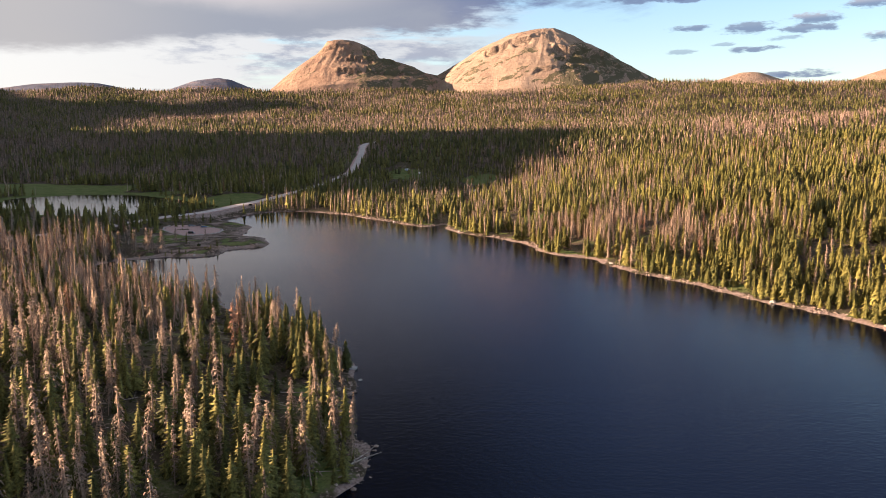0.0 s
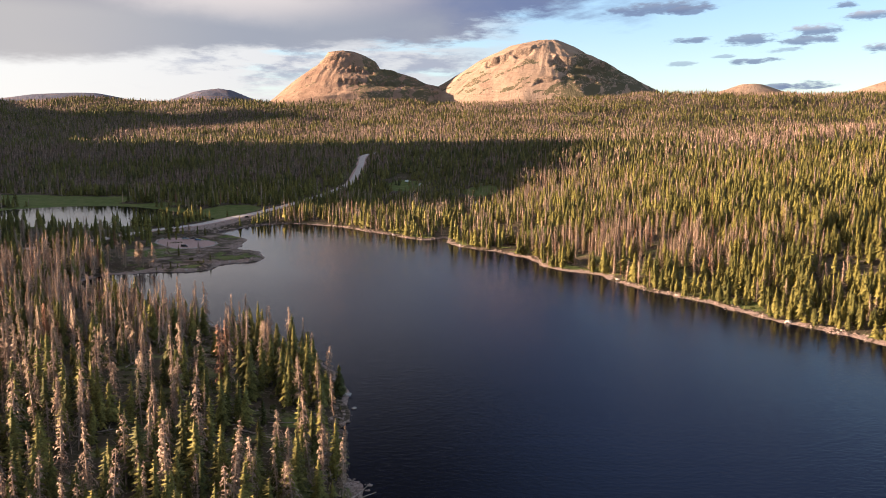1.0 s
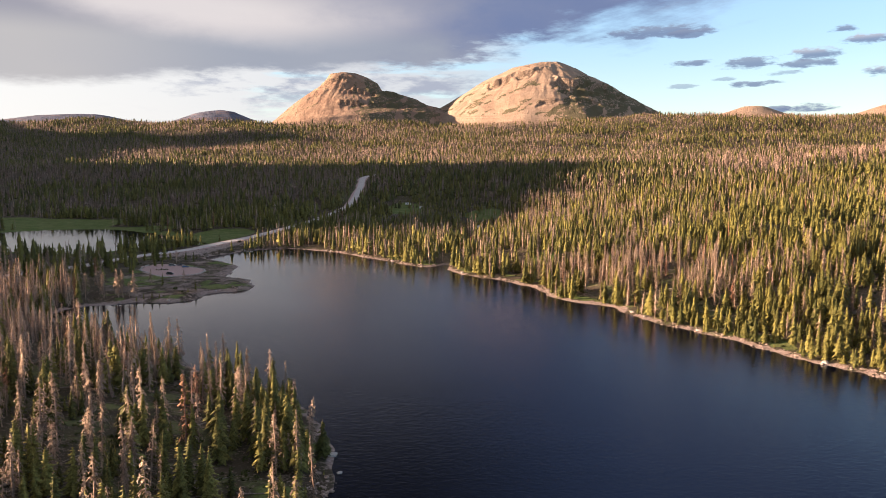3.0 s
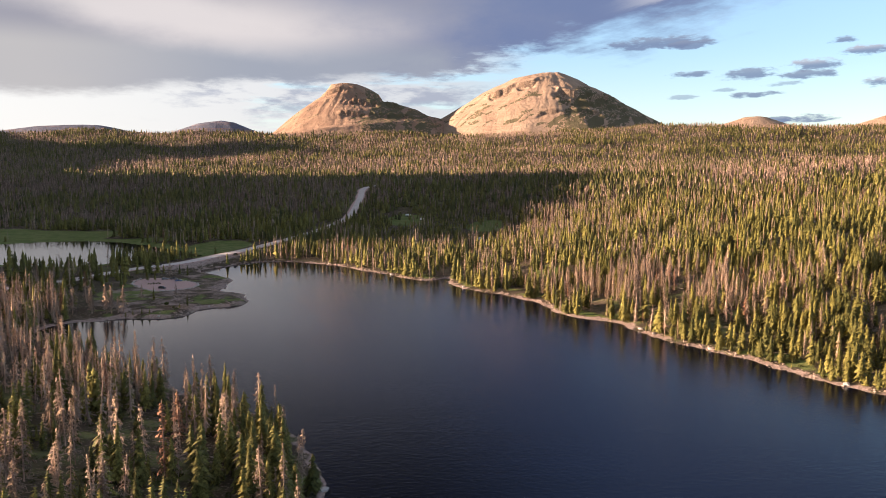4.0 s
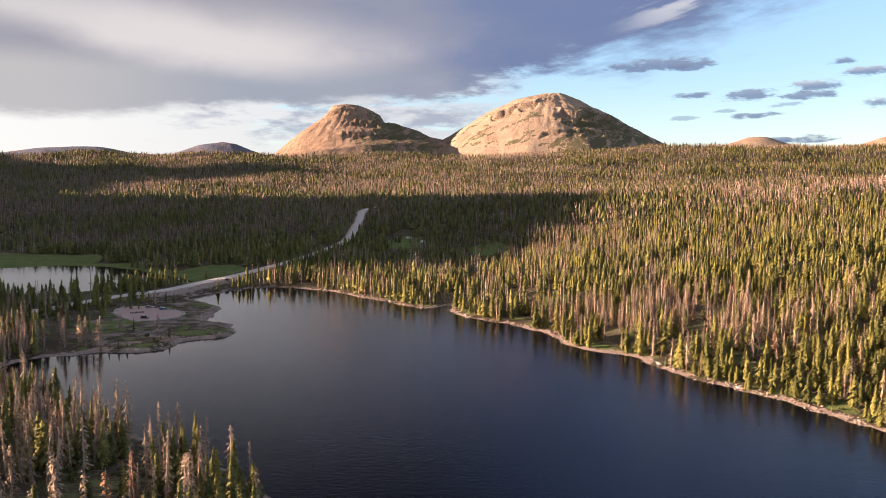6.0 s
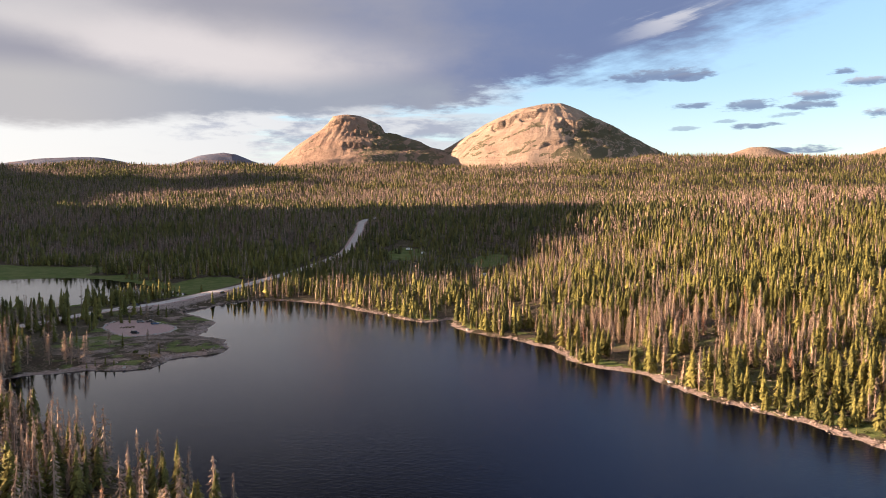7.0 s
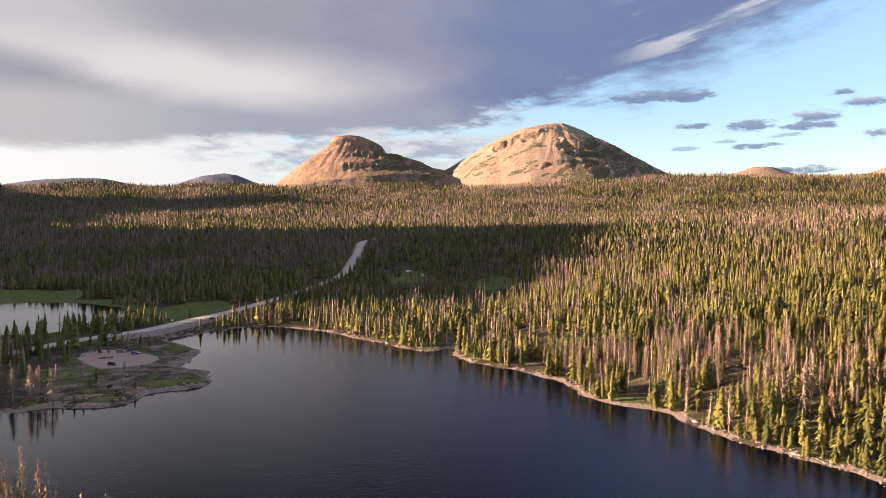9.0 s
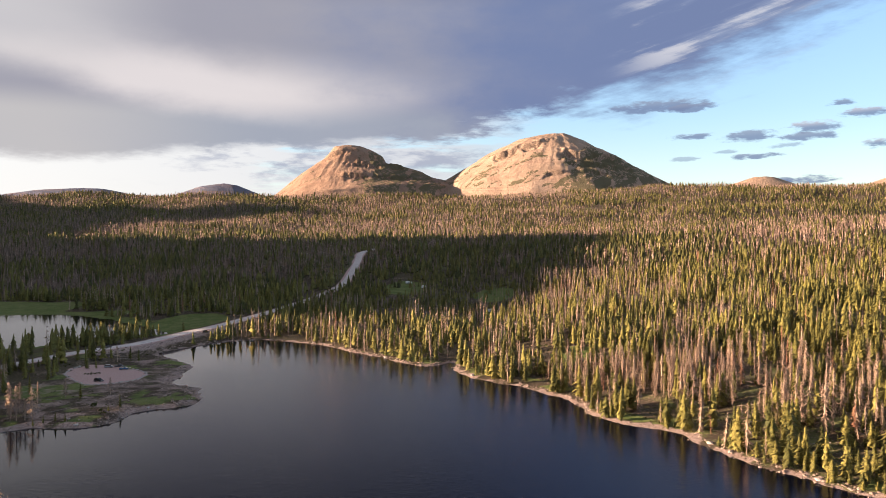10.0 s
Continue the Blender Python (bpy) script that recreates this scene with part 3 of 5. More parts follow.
def dead_tree(seed, branches, fine, radius=0.085, sides=5, bare=0.12):
    """A dead spruce: pale trunk and many thin bare drooping branches, some broken."""
    rng = random.Random(seed)
    V, F = trunk_rings(rng, 0.0105, 1.0, sides, 4 if fine else 1, 0.004 if fine else 0)
    M = [1] * len(F)
    ragged_cone(rng, V, F, radius * (0.16 if fine else 0.22), bare + 0.10, 0.92, 4 if fine else 3, 4)
    M += [0] * (len(F) - len(M))
    for i in range(branches):
        u = rng.random() ** 0.9
        h = bare + (0.97 - bare) * u
        L = radius * min(1.0, 0.7 + 1.6 * u) * (1 - u * 0.93) ** 0.6 * rng.uniform(0.4, 1.25)
        a = rng.uniform(0, 2 * math.pi)
        d, w = Vector((math.cos(a), math.sin(a), 0)), Vector((-math.sin(a), math.cos(a), 0))
        o = Vector((0, 0, h))
        droop = L * rng.uniform(0.15, 1.15)
        t = 0.0044 if fine else 0.0095 if branches < 60 else 0.0062
        k = len(V)
        if fine:
            m1 = o + d * L * 0.55 + Vector((0, 0, L * rng.uniform(-0.1, 0.12)))
            tip = o + d * L - Vector((0, 0, droop))
            V += [tuple(o + Vector((0, 0, t))), tuple(o - Vector((0, 0, t))), tuple(m1 + Vector((0, 0, t * 0.7))), tuple(m1 - Vector((0, 0, t * 0.7))), tuple(tip)]
            F += [(k, k + 1, k + 3), (k, k + 3, k + 2), (k + 2, k + 3, k + 4)]
            M += [0] * 3
            for q in range(4):
                k = len(V)
                f = rng.uniform(0.3, 1.0)
                p = o + d * L * f + Vector((0, 0, -droop * max(0, f - 0.55) * 2))
                e = p + w * L * rng.uniform(-0.5, 0.5) + d * L * 0.12 - Vector((0, 0, L * rng.uniform(0.15, 0.6)))
                V += [tuple(p + d * t * 1.3), tuple(p - d * t * 1.3), tuple(e)]
                F += [(k, k + 1, k + 2)]
                M += [0]
        else:
            tip = o + d * L - Vector((0, 0, droop))
            V += [tuple(o + Vector((0, 0, t))), tuple(tip + w * t * 1.5), tuple(tip - w * t * 1.5 - Vector((0, 0, t * 2)))]
            F += [(k, k + 1, k + 2)]
            M += [0]
    return np.array(V), np.array(F), np.array(M)


def far_live(seed, radius=0.15):
    """A far spruce: a ragged two-tier cone of few faces."""
    rng = random.Random(seed)
    V, F = [], []
    for (z0, z1, r) in ((0.04, 0.70, radius), (0.42, 1.0, radius * 0.60)):
        k = len(V)
        V.append((0, 0, z1))
        for j in range(5):
            a = j * 1.2566 + rng.uniform(-0.35, 0.35)
            q = r * rng.uniform(0.6, 1.25)
            V.append((q * math.cos(a), q * math.sin(a), z0 + rng.uniform(-0.04, 0.14)))
        F += [(k, k + 1 + j, k + 1 + (j + 1) % 5) for j in range(5)]
    return np.array(V), np.array(F), np.zeros(len(F), int)


def far_dead(seed):
    """A far dead spruce: a thin pole with a few twig blades."""
    rng = random.Random(seed)
    V = [(0.022, 0, 0), (-0.011, 0.019, 0), (-0.011, -0.019, 0), (0, 0, 1)]
    F = [(0, 1, 3), (1, 2, 3), (2, 0, 3)]
    for i in range(5):
        h, a, L = rng.uniform(0.3, 0.85), rng.uniform(0, 6.28), rng.uniform(0.04, 0.085)
        L *= 1.3 - h
        k = len(V)
        V += [(0, 0, h + 0.06), (L * math.cos(a) * 1.2, L * math.sin(a) * 1.2, h - 0.08), (L * math.cos(a + 1.2), L * math.sin(a + 1.2), h - 0.16)]
        F.append((k, k + 1, k + 2))
    return np.array(V), np.array(F), np.zeros(len(F), int)


# ---- ground sheet ----
def axis(parts):
    out = []
    for a, b, step in parts:
        out += list(np.arange(a, b, step))
    return np.array(out + [parts[-1][1]])


GX = axis([(-4900, -1500, 170), (-1500, -700, 40), (-700, -280, 10), (-280, 300, 3.5), (300, 700, 10), (700, 1500, 40), (1500, 4900, 170)])
GY = axis([(-700, 0, 60), (0, 130, 10), (130, 720, 3.3), (720, 1320, 8), (1320, 2200, 16), (2200, 3300, 24), (3300, 4950, 110)])


def grid_faces(nx, ny):
    i, j = np.meshgrid(np.arange(ny - 1), np.arange(nx - 1), indexing="ij")
    a = (i * nx + j).ravel()
    return np.stack([a, a + 1, a + 1 + nx, a + nx], -1)


def build_ground():
    X, Y = np.meshgrid(GX, GY)
    x, y = X.ravel(), Y.ravel()
    sd = lake_distance(x, y)
    z = ground_height(x, y, sd)
    GZ["z"] = z.reshape(X.shape)
    pd = pond_distance(x, y)
    rd, _ = line_distance(x, y, ROAD, False)
    width = 0.6 + 3.8 * fbm(x / 40, y / 40, 2, 31)
    width = width * (1 - 0.6 * sm(-x, 10, 20) * (1 - sm(-x, 90, 120)) * sm(y, 195, 215) * (1 - sm(y, 330, 350)))
    width = width * (1 + 0.4 * sm(x, -10, 10))
    beach = (1 - sm(sd, width * 0.6, width * 1.3)) * (0.30 + 0.9 * sm(fbm(x / 6, y / 6, 2, 33), 0.3, 0.6))
    pen = sm(1 - ((x + 150) / 62.0) ** 2 - ((y - 530) / 105.0) ** 2, 0.0, 0.3)
    tuft = sm(fbm(x / 15, y / 15, 4, 43, 0.62), 0.44, 0.60)
    beach = np.maximum(beach, 0.45 * pen * (1 - tuft))
    bankside = (1 - sm(rd, 8, 16)) * (1 - sm(x, -170, -150)) * (sd < 40)
    beach = np.maximum(beach, bankside * 0.8)
    grass = np.maximum(np.maximum(meadow_mask(x, y), clearing_mask(x, y)), 0.75 * (1 - sm(pd, 6, 26)))
    grass = np.maximum(grass, 0.42 * sm(fbm(x / 60, y / 60, 3, 41), 0.52, 0.66))
    lawn = sm(1 - ((x + 193) / 17.0) ** 2 - ((y - 512) / 15.0) ** 2, 0.0, 0.4)
    grass = grass * (1 - pen) + pen * np.maximum(0.10 + 0.52 * tuft, lawn)
    fringe = sm(sd, 3, 5) * (1 - sm(sd, 11, 22)) * sm(fbm(x / 18, y / 18, 3, 47), 0.40, 0.56) * sm(x, -70, -50)
    grass = np.maximum(grass, 0.75 * fringe)
    lot = inside(x, y, LOT).astype(float)
    gravel = np.maximum(lot, 1 - sm(rd, 5.0, 7.5))
    return tri_mesh("ground", np.stack([x, y, z], -1), grid_faces(len(GX), len(GY)), [M_GROUND], attrs={"beach": beach, "grass": grass, "gravel": gravel}, smooth=True)


GZ = {}


def rest_height(x, y):
    """Height of the finished ground sheet, between its grid points."""
    x, y = np.asarray(x, float), np.asarray(y, float)
    i = np.clip(np.searchsorted(GX, x) - 1, 0, len(GX) - 2)
    j = np.clip(np.searchsorted(GY, y) - 1, 0, len(GY) - 2)
    u, v = (x - GX[i]) / (GX[i + 1] - GX[i]), (y - GY[j]) / (GY[j + 1] - GY[j])
    z = GZ["z"]
    return (z[j, i] * (1 - u) + z[j, i + 1] * u) * (1 - v) + (z[j + 1, i] * (1 - u) + z[j + 1, i + 1] * u) * v


ground = tagged(new("ground", build_ground()), "forest floor, grassy meadow and gravel shore of a mountain valley", "ground", kind="structure")


def sheet(name, outline, z, mat, grow=0.0):
    """A flat sheet of water inside an outline."""
    bm = bmesh.new()
    c = outline.mean(0)
    vs = []
    for p in outline:
        d = p[:2] - c[:2]
        q = p[:2] + d / np.linalg.norm(d) * grow
        vs.append(bm.verts.new((q[0], q[1], z)))
    bm.faces.new(vs)
    bmesh.ops.triangulate(bm, faces=bm.faces[:])
    bmesh.ops.recalc_face_normals(bm, faces=bm.faces[:])
    if sum(f.normal.z for f in bm.faces) < 0:
        bmesh.ops.reverse_faces(bm, faces=bm.faces[:])
    me = bpy.data.meshes.new(name)
    bm.to_mesh(me)
    bm.free()
    me.materials.append(mat)
    return new(name, me)


def lake_sheet():
    V = np.array([(-205, -290, 0), (300, -290, 0), (300, 710, 0), (-205, 710, 0)], float)
    return new("water", tri_mesh("water", V, np.array([(0, 1, 2, 3)]), [M_WATER]))


tagged(lake_sheet(), "dark blue lake water with fine ripples", "lake", kind="structure")
tagged(sheet("water", POND, 1.75, M_WATER, 6), "still grey pond water beside the road", "pond", kind="structure")


# ---- road ----
def strip(name, path, half, lift, mat, drop=0.5):
    """A ribbon along a path with short sides, so that it has a thickness."""
    V, F = [], []
    p = path
    for i in range(len(p)):
        t = p[min(i + 1, len(p) - 1)] - p[max(i - 1, 0)]
        nrm = np.array([-t[1], t[0]]) / np.hypot(t[0], t[1])
        for o, dz in ((half + 0.15, lift - drop), (half, lift), (0, lift + 0.06), (-half, lift), (-half - 0.15, lift - drop)):
            V.append((p[i][0] + nrm[0] * o, p[i][1] + nrm[1] * o, p[i][2] + dz))
    for i in range(len(p) - 1):
        for j in range(4):
            a = i * 5 + j
            F.append((a, a + 5, a + 6, a + 1))
    return new(name, tri_mesh(name, np.array(V), np.array(F)[:, ::-1], [mat]))


ROAD_FINE = rounded(ROAD, 3, closed=False)
road = tagged(strip("road", ROAD_FINE, 4.1, 0.22, M_ROAD), "pale worn asphalt two-lane mountain road", "road", kind="structure")


# ---- mountains ----
def mountain(name, cx, cy, left, right, depth, base, seed, label, n=(190, 130), rough=34.0, bush=None, scarps=(), mat=None, skew=0.0):
    """A mountain round a summit at (cx, cy): left and right hold (distance, height) from the summit; depth squeezes it along y.
    scarps: cliff lines (height at the summit's x, fall per metre to the left and to the right, drop, from x, to x); bush: where the wooded flank begins (x at height z, lean)."""
    lx, lz = np.array(left, float).T
    rx, rz = np.array(right, float).T
    x = np.linspace(cx - lx[-1] * 1.06, cx + rx[-1] * 1.06, n[0])
    y = np.linspace(cy - max(lx[-1], rx[-1]) * depth, cy + max(lx[-1], rx[-1]) * depth * 0.5, n[1])
    X, Y = np.meshgrid(x, y)
    dx, dy = X - cx, (Y - cy) / depth
    dxs = dx + skew * dy
    r = np.hypot(dxs, dy)
    r = r * (1 + 0.16 * (fbm(X / 260, Y / 260, 3, seed + 31) - 0.5) * sm(r, 60, 260))
    w = 0.5 + 0.5 * np.clip(dxs / np.maximum(r, 1e-6), -1, 1)
    w = w * w * (3 - 2 * w)
    kf = 1 / math.sqrt(1 + skew * skew)
    Z = np.interp(r / kf, lx, lz) * (1 - w) + np.interp(r / kf, rx, rz) * w
    hi = Z.max()
    k = np.clip((Z - base) / (hi - base), 0, 1)
    ang = np.arctan2(dy, dx)
    # ribs and gullies run down the slope; crags above
    gul = np.abs(fbm(ang * 6.0 + 3 * fbm(X / 300, Y / 300, 2, seed), r / 420.0, 4, seed + 3) - 0.5) * 2
    ridged = 1 - np.abs(2 * fbm(X / 95.0, Y / 95.0, 5, seed + 7) - 1)
    knobs = fbm(X / 34.0, Y / 34.0, 3, seed + 8) - 0.5
    side = 0.25 + 0.75 * sm(np.abs(dy), 20, 160)
    edge = 0.35 + 0.65 * side
    Z = Z - gul * rough * side * k * (1.2 - k) * 0.9 + ((ridged - 0.75) * rough * 0.20 * (0.3 + k) + (fbm(X / 15.0, Y / 15.0, 2, seed + 51) - 0.5) * rough * 0.10 + knobs * rough * 0.16 * sm(dx, -40, 160)) * edge
    # cliff lines, notched by chutes and broken by talus
    # mask along the cliff lines for their darker, shadow-toned colour
    cliff_shade = np.zeros(X.shape)
    for c0, fl, fr, drop, xa, xb in scarps:
        c = c0 - fl * np.maximum(-dx, 0) - fr * np.maximum(dx, 0) + 22 * (fbm(X / 45.0, Y / 200.0, 3, seed + 11) - 0.5)
        m = sm(dx, xa - 40, xa + 30) * (1 - sm(dx, xb - 30, xb + 40)) * sm(fbm(X / 55.0, Y / 55.0, 3, seed + 13), 0.36, 0.52) * (dy < 0)
        up = (Z - c) / (drop * 0.5)
        Z = Z + m * drop * 0.7 * (sm(up, -0.3, 0.3) - 0.5 - 0.5 * np.clip(up, -1, 1)) * (np.abs(up) < 1)
        Z = Z - m * np.exp(-((Z - c) / (drop * 0.3)) ** 2) * 7 * sm(vnoise(X / 11.0, Y / 300.0, seed + 41), 0.4, 0.6)
        cliff_shade = np.maximum(cliff_shade, m * np.exp(-((Z - c) / (drop * 0.42)) ** 2))
    if bush is None:
        scrub = np.full(X.shape, -0.6)
    else:
        bx, bz, lean, share = bush
        far_side = sm(dx - bx - (Z - bz) * lean + 60 * (fbm(X / 70, Y / 70, 3, seed + 15) - 0.5), -25, 55) * (1 - 0.7 * sm(k, 0.84, 0.97))
        bare = sm(fbm(X / 30.0, Z / 90.0, 3, seed + 17), 0.55, 0.68)
        streaks = sm(fbm((dx + 0.9 * Z) / 70.0, (Z - 0.45 * dx) / 17.0, 3, seed + 61), 0.53, 0.66) * sm(k, 0.10, 0.22) * (1 - sm(k, 0.62, 0.78)) * share
        scrub = -0.05 + 0.58 * far_side * (1 - 0.8 * bare) + 0.62 * streaks
    V = np.stack([X.ravel(), Y.ravel(), Z.ravel()], -1)
    ob = new(name, tri_mesh(name, V, grid_faces(n[0], n[1]), [mat or M_MOUNT], attrs={"scrub": scrub.ravel(), "cliff_shade": cliff_shade.ravel()}, smooth=True))
    return tagged(ob, label, "mountain", kind="structure")


# left peak and right dome
mountain("mountain", -500, 4000, [(0, 492), (30, 494), (87, 484), (113, 446), (234, 343), (338, 252), (480, 150)], [(0, 492), (42, 491), (98, 469), (147, 442), (169, 406), (255, 392), (356, 364), (399, 339), (470, 322), (640, 290), (800, 150)], 0.85, 200, 5, "steep tan rocky peak with a blunt cliffed summit", bush=(-10, 420, -0.55, 0.7), scarps=((462, 0.25, 0.2, 50, -130, 60), (400, 0.0, 0.1, 46, -60, 260), (330, 0.0, 0.05, 40, -40, 330)), skew=-0.3, n=(260, 170), mat=M_PEAK)
mountain("mountain", 520, 4000, [(0, 552), (51, 550), (193, 522), (335, 458), (478, 374), (564, 323), (700, 220), (800, 150)], [(0, 552), (49, 551), (135, 515), (194, 479), (234, 466), (336, 413), (432, 349), (500, 307), (640, 220), (780, 150)], 0.8, 200, 21, "broad sunlit tan mountain dome with cliff bands and dark scrub", n=(320, 190), bush=(60, 430, 0.9, 1.0), scarps=((520, 0.32, 0.4, 56, -330, -60), (430, 0.25, 0.12, 64, -70, 280), (385, 0.2, 0.1, 40, -30, 330), (345, 0.3, 0.1, 30, -120, 330)), skew=0.10)
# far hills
mountain("hill", -2220, 4700, [(0, 314), (240, 303), (440, 276), (700, 230), (900, 150)], [(0, 314), (140, 311), (220, 295), (320, 272), (600, 250), (900, 150)], 0.25, 150, 33, "low distant hill with bluish haze in its colour", n=(70, 30), rough=12, mat=M_HAZEHILL)
mountain("hill", -1354, 4700, [(0, 344), (154, 323), (290, 276), (500, 150)], [(0, 344), (84, 331), (200, 285), (420, 150)], 0.3, 150, 35, "low distant craggy grey hill", n=(80, 40), rough=26, mat=M_HAZEHILL)
mountain("hill", 1850, 4700, [(0, 390), (77, 385), (160, 355), (330, 300), (500, 150)], [(0, 390), (50, 386), (128, 360), (250, 317), (380, 250), (500, 150)], 0.4, 150, 37, "distant bare rounded tan hill", n=(70, 40), rough=10)
mountain("hill", 2720, 4600, [(0, 430), (120, 410), (230, 375), (330, 340), (700, 150)], [(0, 430), (400, 430), (800, 250), (1000, 150)], 0.4, 150, 39, "distant bare rounded tan hill", n=(70, 40), rough=14)


# ---- forest ----


def sites(x0, x1, y0, y1, cell, seed, margin=70):
    """Jittered places for trees on the land inside the wedge that the valley view spans."""
    g = np.random.RandomState(seed)
    X, Y = np.meshgrid(np.arange(x0, x1, cell), np.arange(y0, y1, cell))
    x = X.ravel() + g.uniform(-0.48, 0.48, X.size) * cell
    y = Y.ravel() + g.uniform(-0.48, 0.48, X.size) * cell
    ok = np.abs(x + 20) < 0.6 * y + margin
    x, y = x[ok], y[ok]
    sd = lake_distance(x, y)
    ok = sd > 2.0
    x, y, sd = x[ok], y[ok], sd[ok]
    rd, _ = line_distance(x, y, ROAD, False)
    ok = (rd > np.where((y > 590) & (y < 790), 19, 9)) & (pond_distance(x, y) > 7) & (meadow_mask(x, y) < 0.3) & ~inside(x, y, LOT)
    x, y, sd = x[ok], y[ok], sd[ok]
    pen = (((x + 150) / 66.0) ** 2 + ((y - 530) / 108.0) ** 2) < 1
    camp = clearing_mask(x, y) > 0.25
    thin = 0.5 * fbm(x / 26.0, y / 26.0, 3, 51) + 0.5 * vnoise(x / 11.0, y / 11.0, 52)
    q = g.rand(x.size)
    ok = ~pen & (q < np.where(camp, 0.34, 1.0)) & (q < 0.09 + 1.3 * sm(thin, 0.38, 0.52)) & (q < 0.5 + sm(sd, 1.5, 5)) & ~((x < -178) & (y > 475) & (y < 640) & (q > 0.38))
    x, y, sd = x[ok], y[ok], sd[ok]
    return x, y, rest_height(x, y), g


def dead_share(x, y):
    """How much of the forest stands dead."""
    n = fbm(x / 130.0, y / 130.0, 3, 61)
    return np.clip(0.38 + (n - 0.5) * 1.7 + (fbm(x / 34.0, y / 34.0, 2, 62) - 0.5) * 0.9 + (vnoise(x / 260.0, y / 260.0, 63) - 0.5) * 0.7 * sm(y, 900, 1300) + 0.30 * sm(-x, 90, 150) * (1 - sm(y, 440, 500)) - 0.12 * sm(x, -20, 60) * (1 - sm(y, 600, 800)) + 0.20 * sm(y, 930, 1060) - 0.06 * sm(y, 560, 620) + 0.10 * sm(y, 1400, 2000), 0.06, 0.85) * (1 - 0.85 * sm(-x, 165, 185) * sm(y, 490, 520) * (1 - sm(y, 700, 730)))


def plant(x, y, z, g, lives, deads, tall=1.0):
    """Joined arrays of living and dead trees."""
    n = len(x)
    dead = g.rand(n) < dead_share(x, y)
    h = np.where(dead, g.normal(13.3, 3.2, n), 2.8 + 14.5 * g.beta(1.3, 1.3, n)) * tall
    h = np.clip(h * (0.72 + 0.56 * fbm(x / 45.0, y / 45.0, 2, 53)), 2.6, 20.0)
    h = h * (1 - 0.36 * sm(x, -85, -65) * (1 - sm(x, 60, 90)) * sm(y, 790, 830) * (1 - sm(y, 985, 1010)))
    wide = np.where(dead, h * g.uniform(1.05, 1.7, n), (h * 0.8 + 2.8) * g.uniform(0.8, 1.3, n))
    lean = g.normal(0, 0.022, (n, 2)) * np.where(dead, 1.5, 0.7)[:, None]
    tone, turn = g.rand(n), g.uniform(0, 6.28, n)
    P = np.stack([x, y, z - 0.15], -1)
    S = np.stack([wide, h], -1)
    got = []
    for kind, mask in ((lives, ~dead), (deads, dead)):
        which = g.randint(0, len(kind), n)
        sets = []
        for k, (V, F, M) in enumerate(kind):
            s = mask & (which == k)
            if s.any():
                sets.append(scatter(V, F, M, P[s], S[s], turn[s], lean[s], tone[s], True))
        got.append(joined(sets) if sets else None)
    return got


def stand(name, got, mats, label):
    if got is None:
        return
    V, F, M, T, N = got
    tagged(new(name, tri_mesh(name, V, F, mats, M, {"tone": T}, True, N)), label, "trees", kind="stuff")


NEAR_LIVE = [live_tree(100 + i, 20, 7, True, 0.155 + 0.02 * (i % 3), 5, 0.06 + 0.04 * (i % 3)) for i in range(7)]
NEAR_DEAD = [dead_tree(200 + i, 130, True, 0.09 + 0.014 * (i % 3), 5) for i in range(7)]
MID_LIVE = [live_tree(110 + i, 18, 8, False, 0.18 + 0.025 * (i % 3), 3) for i in range(7)]
MID_DEAD = [dead_tree(210 + i, 120, False, 0.088 + 0.012 * (i % 3), 3, 0.03) for i in range(7)]
LOW_LIVE = [live_tree(300 + i, 8, 5, False, 0.245, 3) for i in range(6)]
LOW_DEAD = [dead_tree(400 + i, 28, False, 0.09, 3, 0.02) for i in range(6)]
FAR_LIVE = [far_live(500 + i, 0.225) for i in range(6)]
SAPLING = [live_tree(700 + i, 6, 5, False, 0.26, 3, 0.03) for i in range(5)]
FAR_DEAD = [far_dead(600 + i) for i in range(6)]

# ---- trees one by one: near shore, peninsula, road side ----
def tree_kind(name, templates, crown, mats):
    """Trunk and crown meshes of each template."""
    out = []
    for V, F, M in templates:
        pair = []
        for k, nm in ((1, "trunk"), (0, crown)):
            f = F[M == k]
            used, inv = np.unique(f, return_inverse=True)
            N, f = crown_normals(V[used], inv.reshape(-1, 3))
            pair.append((nm, tri_mesh(name + "_" + nm, V[used], f, [mats[k]], smooth=True, normals=N)))
        out.append(pair)
    return out


LIVE_KIND = tree_kind("living_spruce", NEAR_LIVE, "crown", [M_LIVE, M_BARK])
DEAD_KIND = tree_kind("dead_spruce", NEAR_DEAD, "bare_crown", [M_DEAD, M_DEAD])


def tree_thing(dead, x, y, z, h, wide, turn, lean, which, group, label=""):
    """One spruce with its trunk and its crown."""
    name = "dead_spruce" if dead else "living_spruce"
    kind = DEAD_KIND if dead else LIVE_KIND
    e = new(name)
    e.empty_display_size = 0.5
    m = Matrix.LocRotScale((x, y, z - 0.15), Euler((-lean[1], lean[0], turn)), (wide, wide, h))
    e.matrix_basis = m
    for nm, me in kind[which % len(kind)]:
        o = new(nm, me)
        o.parent = e
    if not label:
        if dead:
            label = ("tall " if h > 14.5 else "short " if h < 10 else "") + ("leaning " if abs(lean[0]) + abs(lean[1]) > 0.09 else "upright ") + "grey dead spruce with bare drooping branches"
        else:
            label = ("tall " if h > 12.5 else "small young " if h < 7 else "slender ") + "dark green living spruce on the lake shore"
    return tagged(e, label, "tree", group)


